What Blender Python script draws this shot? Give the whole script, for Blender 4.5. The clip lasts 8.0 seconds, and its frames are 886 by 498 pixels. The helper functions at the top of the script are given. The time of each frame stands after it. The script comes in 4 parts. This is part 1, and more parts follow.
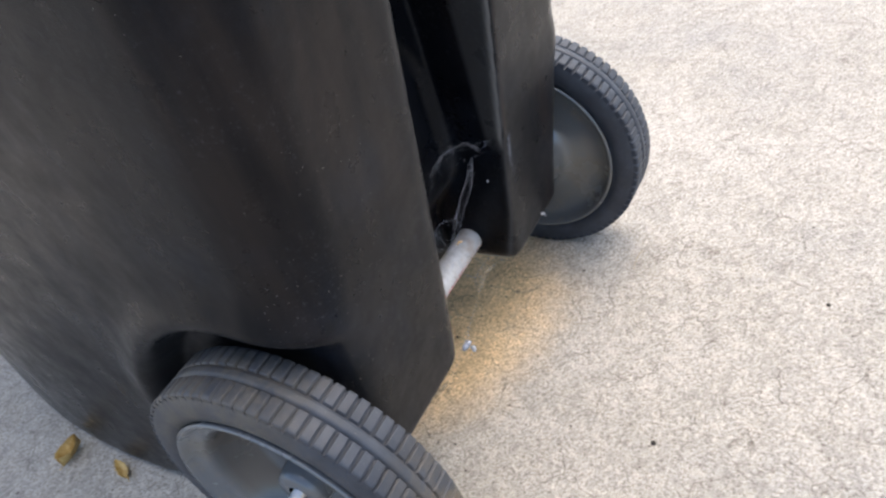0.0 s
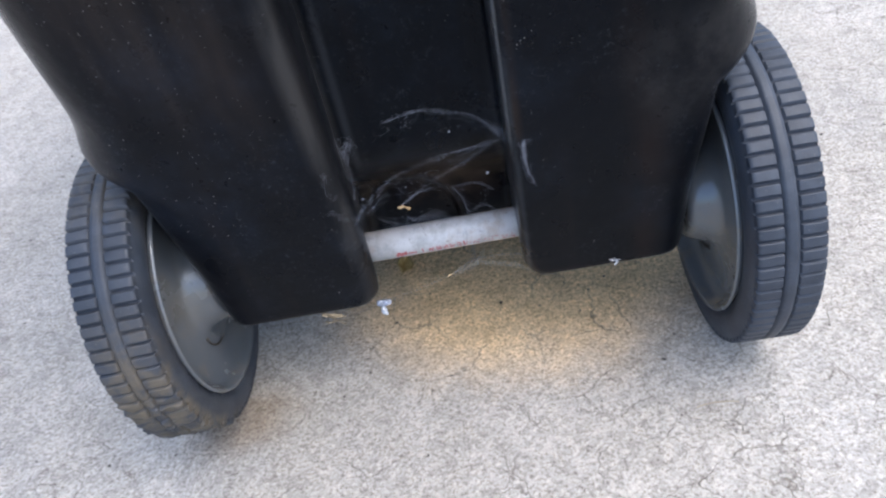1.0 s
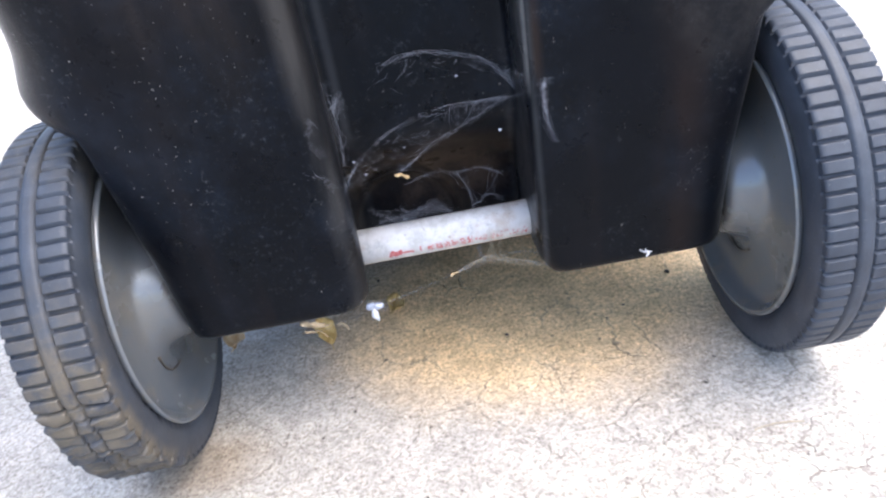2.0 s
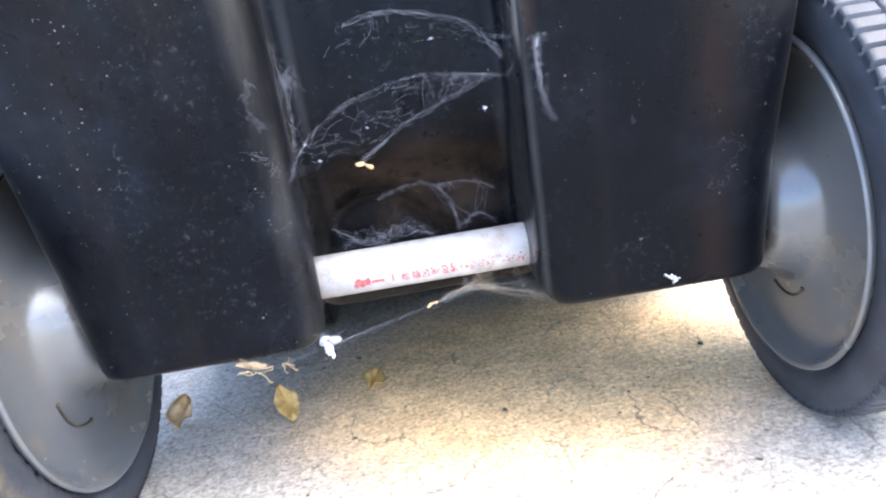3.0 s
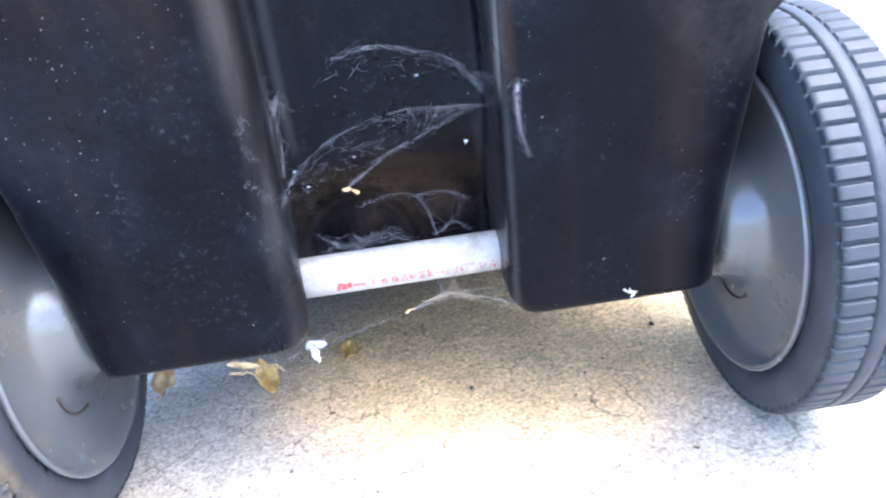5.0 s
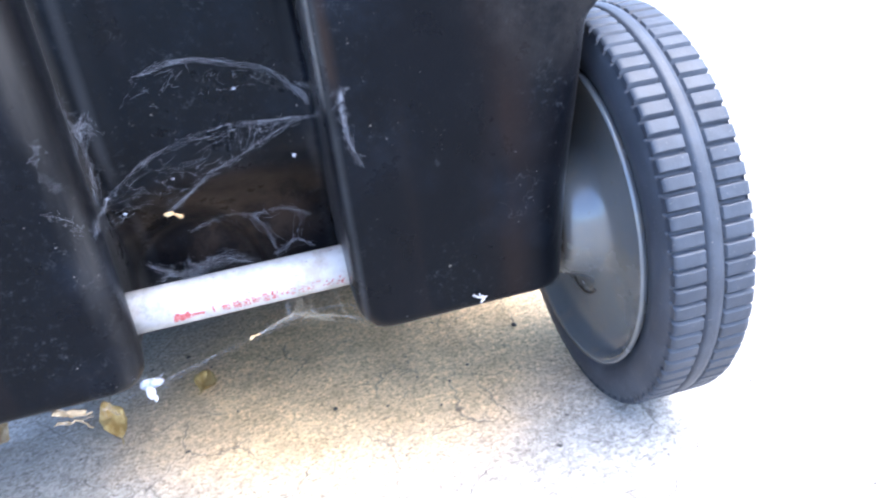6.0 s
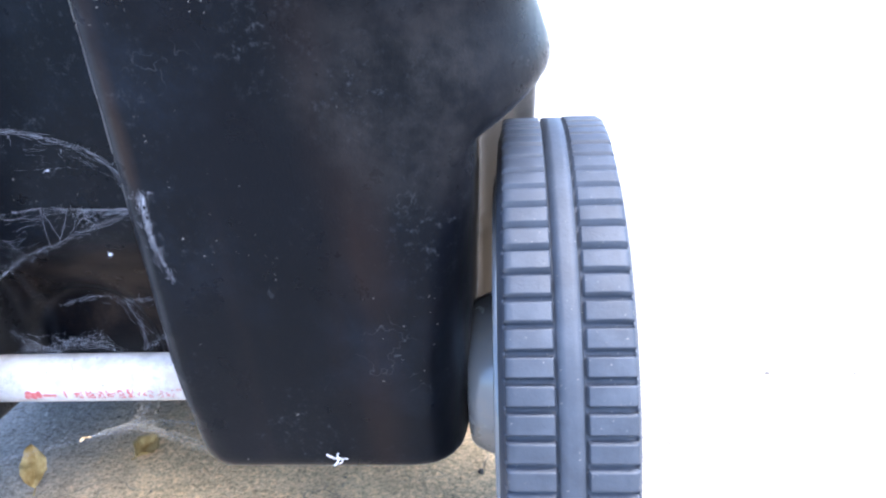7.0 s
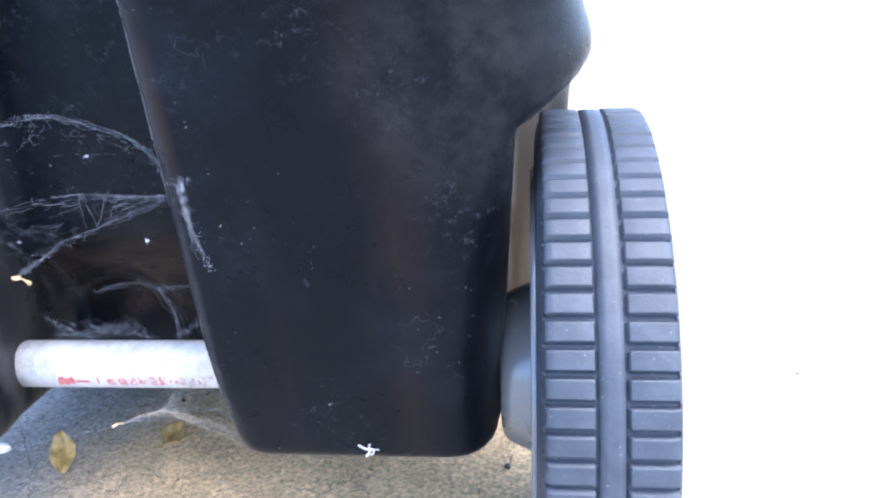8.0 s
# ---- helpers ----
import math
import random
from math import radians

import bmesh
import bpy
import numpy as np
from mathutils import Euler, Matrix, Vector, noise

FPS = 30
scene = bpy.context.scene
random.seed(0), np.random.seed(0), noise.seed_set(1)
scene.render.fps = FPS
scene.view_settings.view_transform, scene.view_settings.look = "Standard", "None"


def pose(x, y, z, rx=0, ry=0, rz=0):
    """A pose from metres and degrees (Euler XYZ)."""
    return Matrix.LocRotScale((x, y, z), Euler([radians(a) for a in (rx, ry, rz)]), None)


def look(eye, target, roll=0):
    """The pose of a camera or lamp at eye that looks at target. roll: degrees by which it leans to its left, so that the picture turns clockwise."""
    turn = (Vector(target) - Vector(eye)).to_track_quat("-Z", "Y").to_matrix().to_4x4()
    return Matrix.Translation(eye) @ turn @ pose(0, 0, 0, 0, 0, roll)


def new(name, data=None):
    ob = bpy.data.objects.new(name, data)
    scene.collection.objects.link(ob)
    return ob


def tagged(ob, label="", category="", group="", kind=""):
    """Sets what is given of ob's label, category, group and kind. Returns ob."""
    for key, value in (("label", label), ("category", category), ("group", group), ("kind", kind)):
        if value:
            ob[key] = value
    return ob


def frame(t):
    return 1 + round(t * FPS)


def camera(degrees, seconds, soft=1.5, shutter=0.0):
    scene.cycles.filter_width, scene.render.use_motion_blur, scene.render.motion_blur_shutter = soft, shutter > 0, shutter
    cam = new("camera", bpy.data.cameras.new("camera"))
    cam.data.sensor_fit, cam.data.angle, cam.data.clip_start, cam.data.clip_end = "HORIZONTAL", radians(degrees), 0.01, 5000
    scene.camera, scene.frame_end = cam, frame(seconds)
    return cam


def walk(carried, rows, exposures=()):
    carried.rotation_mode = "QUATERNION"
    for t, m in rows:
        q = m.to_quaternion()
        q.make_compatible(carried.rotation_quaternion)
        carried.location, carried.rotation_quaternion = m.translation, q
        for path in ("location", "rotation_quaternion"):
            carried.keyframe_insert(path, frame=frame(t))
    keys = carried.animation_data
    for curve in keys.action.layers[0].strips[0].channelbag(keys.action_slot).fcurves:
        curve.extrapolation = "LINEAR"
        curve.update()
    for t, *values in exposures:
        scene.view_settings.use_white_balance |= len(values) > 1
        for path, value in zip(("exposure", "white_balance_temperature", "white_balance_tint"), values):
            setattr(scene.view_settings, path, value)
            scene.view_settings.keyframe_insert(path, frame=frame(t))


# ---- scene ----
cam = camera(61.07, 8.0, soft=2.2, shutter=0.2)
ROWS = [
    (0.0, look((-0.4261, -0.3642, 0.5723), (-0.1473, -0.1329, 0.3054), -19.56)),
    (0.3, look((-0.3692, -0.3853, 0.5802), (-0.1225, -0.1201, 0.3131), -22.81)),
    (0.5, look((-0.2205, -0.4610, 0.5420), (-0.0344, -0.1521, 0.2728), -19.83)),
    (0.7, look((-0.0519, -0.5103, 0.5024), (0.0127, -0.1472, 0.2445), -18.66)),
    (0.8, look((0.0041, -0.5137, 0.5114), (0.0062, -0.1509, 0.2452), -18.39)),
    (0.9, look((0.0447, -0.5110, 0.4999), (0.0134, -0.1497, 0.2334), -15.31)),
    (1, look((0.0379, -0.4906, 0.5099), (0.0069, -0.1421, 0.2269), -13.21)),
    (1.2, look((0.0246, -0.4819, 0.4937), (0.0062, -0.1352, 0.2074), -11.54)),
    (2.3, look((-0.0076, -0.4767, 0.2953), (-0.0024, -0.0566, 0.1342), -10.45)),
    (2.5, look((0.0023, -0.4560, 0.2535), (0.0065, -0.0262, 0.1203), -10.73)),
    (3, look((0.0082, -0.4230, 0.2514), (0.0100, 0.0100, 0.1290), -9.51)),
    (3.5, look((-0.0012, -0.4173, 0.2488), (0.0022, 0.0165, 0.1291), -9.04)),
    (4, look((-0.0148, -0.4073, 0.2651), (-0.0207, 0.0175, 0.1166), -8.08)),
    (4.2, look((-0.0193, -0.4139, 0.2566), (-0.0186, 0.0129, 0.1141), -8.02)),
    (5.3, look((0.0109, -0.4308, 0.3339), (0.0552, -0.0244, 0.1457), -6.53)),
    (5.5, look((0.0087, -0.4309, 0.3186), (0.0918, -0.0275, 0.1372), -5.55)),
    (6, look((0.0315, -0.4211, 0.3130), (0.1164, -0.0186, 0.1306), -8.21)),
    (6.2, look((0.1305, -0.3865, 0.3187), (0.1657, 0.0116, 0.1119), -7.16)),
    (6.3, look((0.1768, -0.3589, 0.3222), (0.1819, 0.0405, 0.1149), -5.54)),
    (6.4, look((0.2054, -0.3395, 0.3213), (0.1809, 0.0649, 0.1255), -4.26)),
    (6.5, look((0.2143, -0.3270, 0.3168), (0.1798, 0.0834, 0.1355), -3.26)),
    (7, look((0.2091, -0.3407, 0.3147), (0.1721, 0.0821, 0.1650), -3.21)),
    (7.5, look((0.2038, -0.3458, 0.3201), (0.1658, 0.0753, 0.1660), -2.31)),
    (8, look((0.2007, -0.3398, 0.3121), (0.1534, 0.0814, 0.1609), -2.85)),
]
EXPOSURES = [(0.0, 1.6, 7100, 8), (0.6, 1.6, 6800, 8), (1.2, 1.55, 6100, 8), (2.4, 2.8, 6600, 10), (4.2, 3.25, 6200, 10), (5.4, 3.1, 5900, 10), (8.0, 2.95, 5700, 10)]
walk(cam, ROWS, EXPOSURES)

# ---- daylight: open sky, and a hazy sun high over one side of the bin ----
world = bpy.data.worlds.new("sky")
scene.world = world
world.use_nodes = True
wn = world.node_tree.nodes
sky = wn.new("ShaderNodeTexSky")
sky.sky_type = "NISHITA"
sky.sun_disc = False
sky.air_density = 0.75
sky.dust_density = 2.5
SUN = Vector((0.36, -0.18, 0.91)).normalized()
sky.sun_elevation = math.asin(SUN.z)
sky.sun_rotation = math.atan2(SUN.x, SUN.y)
world.node_tree.links.new(sky.outputs[0], wn["Background"].inputs[0])
wn["Background"].inputs[1].default_value = 0.15
sun = new("sun", bpy.data.lights.new("sun", "SUN"))
sun.data.energy = 0.8
sun.data.angle = radians(82)
sun.data.color = (1.0, 0.94, 0.85)
sun.matrix_world = look(tuple(SUN * 20), (0, 0, 0))


# ---- materials ----
def material(name):
    m = bpy.data.materials.new(name)
    m.use_nodes = True
    nt = m.node_tree
    return m, nt, nt.nodes["Principled BSDF"]


def noise_node(nt, scale, detail=4.0, rough=0.55, kind="ShaderNodeTexNoise", coord="Object"):
    tc = nt.nodes.new("ShaderNodeTexCoord")
    n = nt.nodes.new(kind)
    n.inputs["Scale"].default_value = scale
    if kind == "ShaderNodeTexNoise":
        n.inputs["Detail"].default_value = detail
        n.inputs["Roughness"].default_value = rough
    nt.links.new(tc.outputs[coord], n.inputs["Vector"])
    return n


def ramp(nt, src, stops):
    r = nt.nodes.new("ShaderNodeValToRGB")
    r.color_ramp.interpolation = "EASE" if len(stops) == 2 else "LINEAR"
    els = r.color_ramp.elements
    while len(els) < len(stops):
        els.new(0.5)
    for e, (p, c) in zip(els, stops):
        e.position = p
        e.color = (*c, 1.0) if len(c) == 3 else c
    nt.links.new(src, r.inputs[0])
    return r.outputs[0]


def mix(nt, fac, a, b, mode="MIX"):
    m = nt.nodes.new("ShaderNodeMix")
    m.data_type = "RGBA"
    m.blend_type = mode
    for sock, v in ((m.inputs[0], fac), (m.inputs[6], a), (m.inputs[7], b)):
        if isinstance(v, (int, float)):
            sock.default_value = v
        elif isinstance(v, tuple):
            sock.default_value = (*v, 1.0)
        else:
            nt.links.new(v, sock)
    return m.outputs[2]


def bump(nt, bsdf, src, strength, dist, prev=None):
    b = nt.nodes.new("ShaderNodeBump")
    b.inputs["Strength"].default_value = strength
    b.inputs["Distance"].default_value = dist
    nt.links.new(src, b.inputs["Height"])
    if prev is not None:
        nt.links.new(prev, b.inputs["Normal"])
    nt.links.new(b.outputs[0], bsdf.inputs["Normal"])
    return b.outputs[0]


def specks(nt, scale, share, size):
    """Small separate dots, as a mask."""
    tc = nt.nodes.new("ShaderNodeTexCoord")
    v = nt.nodes.new("ShaderNodeTexVoronoi")
    v.inputs["Scale"].default_value = scale
    wob = nt.nodes.new("ShaderNodeVectorMath")
    wob.operation = "MULTIPLY_ADD"
    nt.links.new(noise_node(nt, scale * 2.3, 3, 0.7).outputs[1], wob.inputs[0])
    wob.inputs[1].default_value = (1.1 / scale,) * 3
    nt.links.new(tc.outputs["Object"], wob.inputs[2])
    nt.links.new(wob.outputs[0], v.inputs["Vector"])
    dot = ramp(nt, v.outputs["Distance"], [(size * 0.6, (1, 1, 1)), (size, (0, 0, 0))])
    sep = nt.nodes.new("ShaderNodeSeparateColor")
    nt.links.new(v.outputs["Color"], sep.inputs[0])
    some = ramp(nt, sep.outputs[0], [(1 - share, (0, 0, 0)), (1 - share * 0.6, (1, 1, 1))])
    return mix(nt, 1.0, dot, some, "MULTIPLY")


def stripe(nt, src, a, b, c, d):
    """A soft-edged stripe of a coordinate: none before a, full from b to c, none past d."""
    r = nt.nodes.new("ShaderNodeMapRange")
    nt.links.new(src, r.inputs[0])
    r.inputs[1].default_value = a
    r.inputs[2].default_value = d
    w = d - a
    return ramp(nt, r.outputs[0], [(0.0, (0, 0, 0)), ((b - a) / w, (1, 1, 1)), ((c - a) / w, (1, 1, 1)), (1.0, (0, 0, 0))])


def mat_plastic():
    m, nt, b = material("black_plastic")
    base = ramp(nt, noise_node(nt, 9, 5, 0.6).outputs[0], [(0.3, (0.0007, 0.0011, 0.0024)), (0.75, (0.0015, 0.0021, 0.004))])
    haze = ramp(nt, noise_node(nt, 11, 8, 0.7).outputs[0], [(0.46, (0, 0, 0)), (0.78, (0.17, 0.17, 0.17))])
    c = mix(nt, haze, base, (0.034, 0.048, 0.076))
    tc = nt.nodes.new("ShaderNodeTexCoord")
    streak = nt.nodes.new("ShaderNodeMapping")
    nt.links.new(tc.outputs["Object"], streak.inputs[0])
    streak.inputs["Scale"].default_value = (30, 30, 4)
    sn = nt.nodes.new("ShaderNodeTexNoise")
    sn.inputs["Scale"].default_value = 1.0
    sn.inputs["Detail"].default_value = 6
    nt.links.new(streak.outputs[0], sn.inputs["Vector"])
    run = ramp(nt, sn.outputs[0], [(0.55, (0, 0, 0)), (0.76, (0.06, 0.06, 0.06))])
    c = mix(nt, run, c, (0.07, 0.044, 0.034))
    # torn dust smudges, thick in some places
    zone = ramp(nt, noise_node(nt, 15, 4, 0.65).outputs[0], [(0.45, (0.03, 0.03, 0.03)), (0.66, (0.55, 0.55, 0.55))])
    smudge = ramp(nt, noise_node(nt, 260, 8, 0.8).outputs[0], [(0.53, (0, 0, 0)), (0.7, (0.8, 0.8, 0.8))])
    c = mix(nt, mix(nt, 1.0, smudge, zone, "MULTIPLY"), c, (0.085, 0.092, 0.105))
    c = mix(nt, mix(nt, 1.0, specks(nt, 190, 0.035, 0.13), ramp(nt, noise_node(nt, 13, 4, 0.7).outputs[0], [(0.46, (0.05, 0.05, 0.05)), (0.62, (1, 1, 1))]), "MULTIPLY"), c, (0.17, 0.165, 0.155))
    hair = ramp(nt, noise_node(nt, 48, 3, 0.6).outputs[0], [(0.494, (0, 0, 0)), (0.5, (1, 1, 1)), (0.506, (0, 0, 0))])
    few = ramp(nt, noise_node(nt, 21, 4, 0.7).outputs[0], [(0.56, (0, 0, 0)), (0.68, (0.5, 0.5, 0.5))])
    c = mix(nt, mix(nt, 1.0, hair, few, "MULTIPLY"), c, (0.09, 0.095, 0.105))
    b.inputs["Sheen Weight"].default_value = 0.018
    b.inputs["Sheen Roughness"].default_value = 0.45
    b.inputs["Sheen Tint"].default_value = (0.85, 0.88, 0.95, 1)
    some = ramp(nt, noise_node(nt, 10, 3, 0.6).outputs[0], [(0.5, (0.0, 0.0, 0.0)), (0.62, (0.8, 0.8, 0.8))])
    c = mix(nt, mix(nt, 1.0, specks(nt, 430, 0.16, 0.2), some, "MULTIPLY"), c, (0.24, 0.23, 0.225))
    # sheen painted on one leg: brown streaks high up, a paled, scuffed inner edge
    sep = nt.nodes.new("ShaderNodeSeparateXYZ")
    nt.links.new(tc.outputs["Object"], sep.inputs[0])
    legs = nt.nodes.new("ShaderNodeMapRange")
    nt.links.new(sep.outputs[0], legs.inputs[0])
    for k, v in zip((1, 2, 3, 4), (-0.1, -0.06, 1.0, 0.0)):
        legs.inputs[k].default_value = v
    high_up = nt.nodes.new("ShaderNodeMapRange")
    nt.links.new(sep.outputs[2], high_up.inputs[0])
    high_up.inputs[1].default_value = 0.2
    high_up.inputs[2].default_value = 0.38
    sheen_streaks = ramp(nt, sn.outputs[0], [(0.4, (0.05, 0.05, 0.05)), (0.68, (0.26, 0.26, 0.26))])
    sheen_streaks = mix(nt, 1.0, sheen_streaks, mix(nt, 1.0, legs.outputs[0], high_up.outputs[0], "MULTIPLY"), "MULTIPLY")
    c = mix(nt, sheen_streaks, c, (0.06, 0.046, 0.037))
    near = nt.nodes.new("ShaderNodeMapRange")
    nt.links.new(sep.outputs[0], near.inputs[0])
    for k, v in zip((1, 2, 3, 4), (-0.085, -0.045, 0.0, 1.0)):
        near.inputs[k].default_value = v
    # pale band: the rounded edge's highlight laid in as colour
    edge_sheen = ramp(nt, near.outputs[0], [(0.2, (0, 0, 0)), (0.42, (1, 1, 1)), (0.52, (1, 1, 1)), (0.66, (0, 0, 0))])
    streaky = ramp(nt, sn.outputs[0], [(0.38, (0.02, 0.02, 0.02)), (0.62, (0.6, 0.6, 0.6))])
    c = mix(nt, mix(nt, 1.0, edge_sheen, streaky, "MULTIPLY"), c, (0.055, 0.052, 0.049))
    far = nt.nodes.new("ShaderNodeMapRange")
    nt.links.new(sep.outputs[0], far.inputs[0])
    for k, v in zip((1, 2, 3, 4), (0.054, 0.078, 0.0, 1.0)):
        far.inputs[k].default_value = v
    # thin pale line painted as the other leg's edge highlight
    edge_glint = ramp(nt, far.outputs[0], [(0.22, (0, 0, 0)), (0.34, (1, 1, 1)), (0.46, (0, 0, 0))])
    c = mix(nt, mix(nt, 1.0, edge_glint, streaky, "MULTIPLY"), c, (0.05, 0.053, 0.058))
    # highlights painted along the recess corners and the other leg's edge above the cobwebs
    deep_in = nt.nodes.new("ShaderNodeMapRange")
    nt.links.new(sep.outputs[1], deep_in.inputs[0])
    deep_in.inputs[1].default_value = -0.022
    deep_in.inputs[2].default_value = -0.016
    middle = nt.nodes.new("ShaderNodeMath")
    middle.operation = "ABSOLUTE"
    nt.links.new(sep.outputs[0], middle.inputs[0])
    corner = stripe(nt, middle.outputs[0], 0.0495, 0.0525, 0.0545, 0.0575)
    corner = mix(nt, 1.0, corner, deep_in.outputs[0], "MULTIPLY")
    c = mix(nt, mix(nt, 1.0, corner, streaky, "MULTIPLY"), c, (0.026, 0.028, 0.033))
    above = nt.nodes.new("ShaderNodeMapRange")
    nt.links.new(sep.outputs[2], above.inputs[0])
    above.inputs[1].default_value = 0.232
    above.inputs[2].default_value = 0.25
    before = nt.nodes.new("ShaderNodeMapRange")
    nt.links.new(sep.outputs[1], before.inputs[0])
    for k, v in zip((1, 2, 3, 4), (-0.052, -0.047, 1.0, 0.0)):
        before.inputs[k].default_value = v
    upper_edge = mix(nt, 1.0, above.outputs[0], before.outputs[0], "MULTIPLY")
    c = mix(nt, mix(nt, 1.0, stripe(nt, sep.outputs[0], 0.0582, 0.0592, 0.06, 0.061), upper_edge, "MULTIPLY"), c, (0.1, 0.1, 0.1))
    # brown strip beside that pale line
    brown_edge = mix(nt, 1.0, stripe(nt, sep.outputs[0], 0.062, 0.0645, 0.066, 0.07), mix(nt, 1.0, upper_edge, streaky, "MULTIPLY"), "MULTIPLY")
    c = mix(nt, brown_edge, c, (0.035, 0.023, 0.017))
    # a brown run down one leg, and a dusty patch by its wheel arch
    lane = nt.nodes.new("ShaderNodeMapRange")
    nt.links.new(sep.outputs[0], lane.inputs[0])
    for k, v in zip((1, 2, 3, 4), (0.125, 0.175, 0.0, 1.0)):
        lane.inputs[k].default_value = v
    rust = ramp(nt, lane.outputs[0], [(0.1, (0, 0, 0)), (0.5, (1, 1, 1)), (0.85, (0, 0, 0))])
    c = mix(nt, mix(nt, 1.0, rust, streaky, "MULTIPLY"), c, (0.014, 0.008, 0.0065))
    pm = nt.nodes.new("ShaderNodeMapping")
    pm.inputs["Location"].default_value = (-2.75, 0.95, -4.3)
    pm.inputs["Scale"].default_value = (15.5, 15.5, 15.5)
    nt.links.new(tc.outputs["Object"], pm.inputs[0])
    pl = nt.nodes.new("ShaderNodeVectorMath")
    pl.operation = "LENGTH"
    nt.links.new(pm.outputs[0], pl.inputs[0])
    spread = ramp(nt, pl.outputs["Value"], [(0.2, (1, 1, 1)), (1.0, (0, 0, 0))])
    mottled = ramp(nt, noise_node(nt, 38, 8, 0.75).outputs[0], [(0.36, (0.05, 0.05, 0.05)), (0.68, (0.38, 0.38, 0.38))])
    c = mix(nt, mix(nt, 1.0, spread, mottled, "MULTIPLY"), c, (0.045, 0.042, 0.041))
    # dry dirt inside one wheel well, tanned to paint its warmly lit wall
    wm = nt.nodes.new("ShaderNodeMapping")
    wm.inputs["Location"].default_value = (0, 0, -0.84)
    wm.inputs["Scale"].default_value = (0, 6.6, 6.6)
    nt.links.new(tc.outputs["Object"], wm.inputs[0])
    wl = nt.nodes.new("ShaderNodeVectorMath")
    wl.operation = "LENGTH"
    nt.links.new(wm.outputs[0], wl.inputs[0])
    deep = ramp(nt, wl.outputs["Value"], [(0.98, (1, 1, 1)), (1.08, (0, 0, 0))])
    back = nt.nodes.new("ShaderNodeMapRange")
    nt.links.new(sep.outputs[1], back.inputs[0])
    back.inputs[1].default_value = -0.034
    back.inputs[2].default_value = -0.018
    deep = mix(nt, 1.0, deep, back.outputs[0], "MULTIPLY")
    outer = ramp(nt, sep.outputs[0], [(0.184, (0, 0, 0)), (0.194, (0.8, 0.8, 0.8))])
    c = mix(nt, mix(nt, 1.0, deep, outer, "MULTIPLY"), c, (0.12, 0.095, 0.068))
    # brown of the recess's sloping floor: dried mud, with ground bounce painted in
    mp = nt.nodes.new("ShaderNodeMapping")
    mp.inputs["Location"].default_value = (0, -0.2, -3.6)
    mp.inputs["Scale"].default_value = (13, 14, 22)
    nt.links.new(tc.outputs["Object"], mp.inputs[0])
    ln = nt.nodes.new("ShaderNodeVectorMath")
    ln.operation = "LENGTH"
    nt.links.new(mp.outputs[0], ln.inputs[0])
    inside = ramp(nt, ln.outputs["Value"], [(0.45, (1, 1, 1)), (1.0, (0, 0, 0))])
    cake = ramp(nt, noise_node(nt, 45, 7, 0.7).outputs[0], [(0.36, (0.15, 0.15, 0.15)), (0.62, (0.9, 0.9, 0.9))])
    c = mix(nt, mix(nt, 1.0, inside, cake, "MULTIPLY"), c, (0.03, 0.0205, 0.015))
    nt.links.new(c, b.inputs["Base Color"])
    r = ramp(nt, noise_node(nt, 30, 6, 0.65).outputs[0], [(0.3, (0.25, 0.25, 0.25)), (0.75, (0.45, 0.45, 0.45))])
    nt.links.new(r, b.inputs["Roughness"])
    facing = nt.nodes.new("ShaderNodeLayerWeight")
    facing.inputs[0].default_value = 0.5
    gloss = ramp(nt, facing.outputs["Facing"], [(0.0, (0.12, 0.12, 0.12)), (0.45, (0.15, 0.15, 0.15)), (0.75, (0.2, 0.2, 0.2)), (1.0, (0.6, 0.6, 0.6))])
    nt.links.new(gloss, b.inputs["Specular IOR Level"])
    b.inputs["Specular Tint"].default_value = (0.8, 0.89, 1.0, 1)
    n1 = bump(nt, b, noise_node(nt, 900, 3, 0.6).outputs[0], 0.2, 0.0006)
    bump(nt, b, noise_node(nt, 13, 3, 0.5).outputs[0], 0.35, 0.006, n1)
    return m


def warped(nt, scale, amount, detail=3):
    """Object coordinates pushed about by noise."""
    tc = nt.nodes.new("ShaderNodeTexCoord")
    va = nt.nodes.new("ShaderNodeVectorMath")
    va.operation = "MULTIPLY_ADD"
    nt.links.new(noise_node(nt, scale, detail, 0.6).outputs[1], va.inputs[0])
    va.inputs[1].default_value = (amount, amount, amount)
    nt.links.new(tc.outputs["Object"], va.inputs[2])
    return va.outputs[0]


def crack_net(nt, scale, width, warp_scale, warp_amount, patch_scale, low, high, most):
    """A broken network of hairline cracks, as a mask."""
    vor = nt.nodes.new("ShaderNodeTexVoronoi")
    vor.feature = "DISTANCE_TO_EDGE"
    vor.inputs["Scale"].default_value = scale
    nt.links.new(warped(nt, warp_scale, warp_amount, 4), vor.inputs["Vector"])
    line = ramp(nt, vor.outputs["Distance"], [(0.0, (1, 1, 1)), (width, (0, 0, 0))])
    patch = ramp(nt, noise_node(nt, patch_scale, 5, 0.7).outputs[0], [(low, (0, 0, 0)), (high, (most, most, most))])
    return mix(nt, 1.0, line, patch, "MULTIPLY")


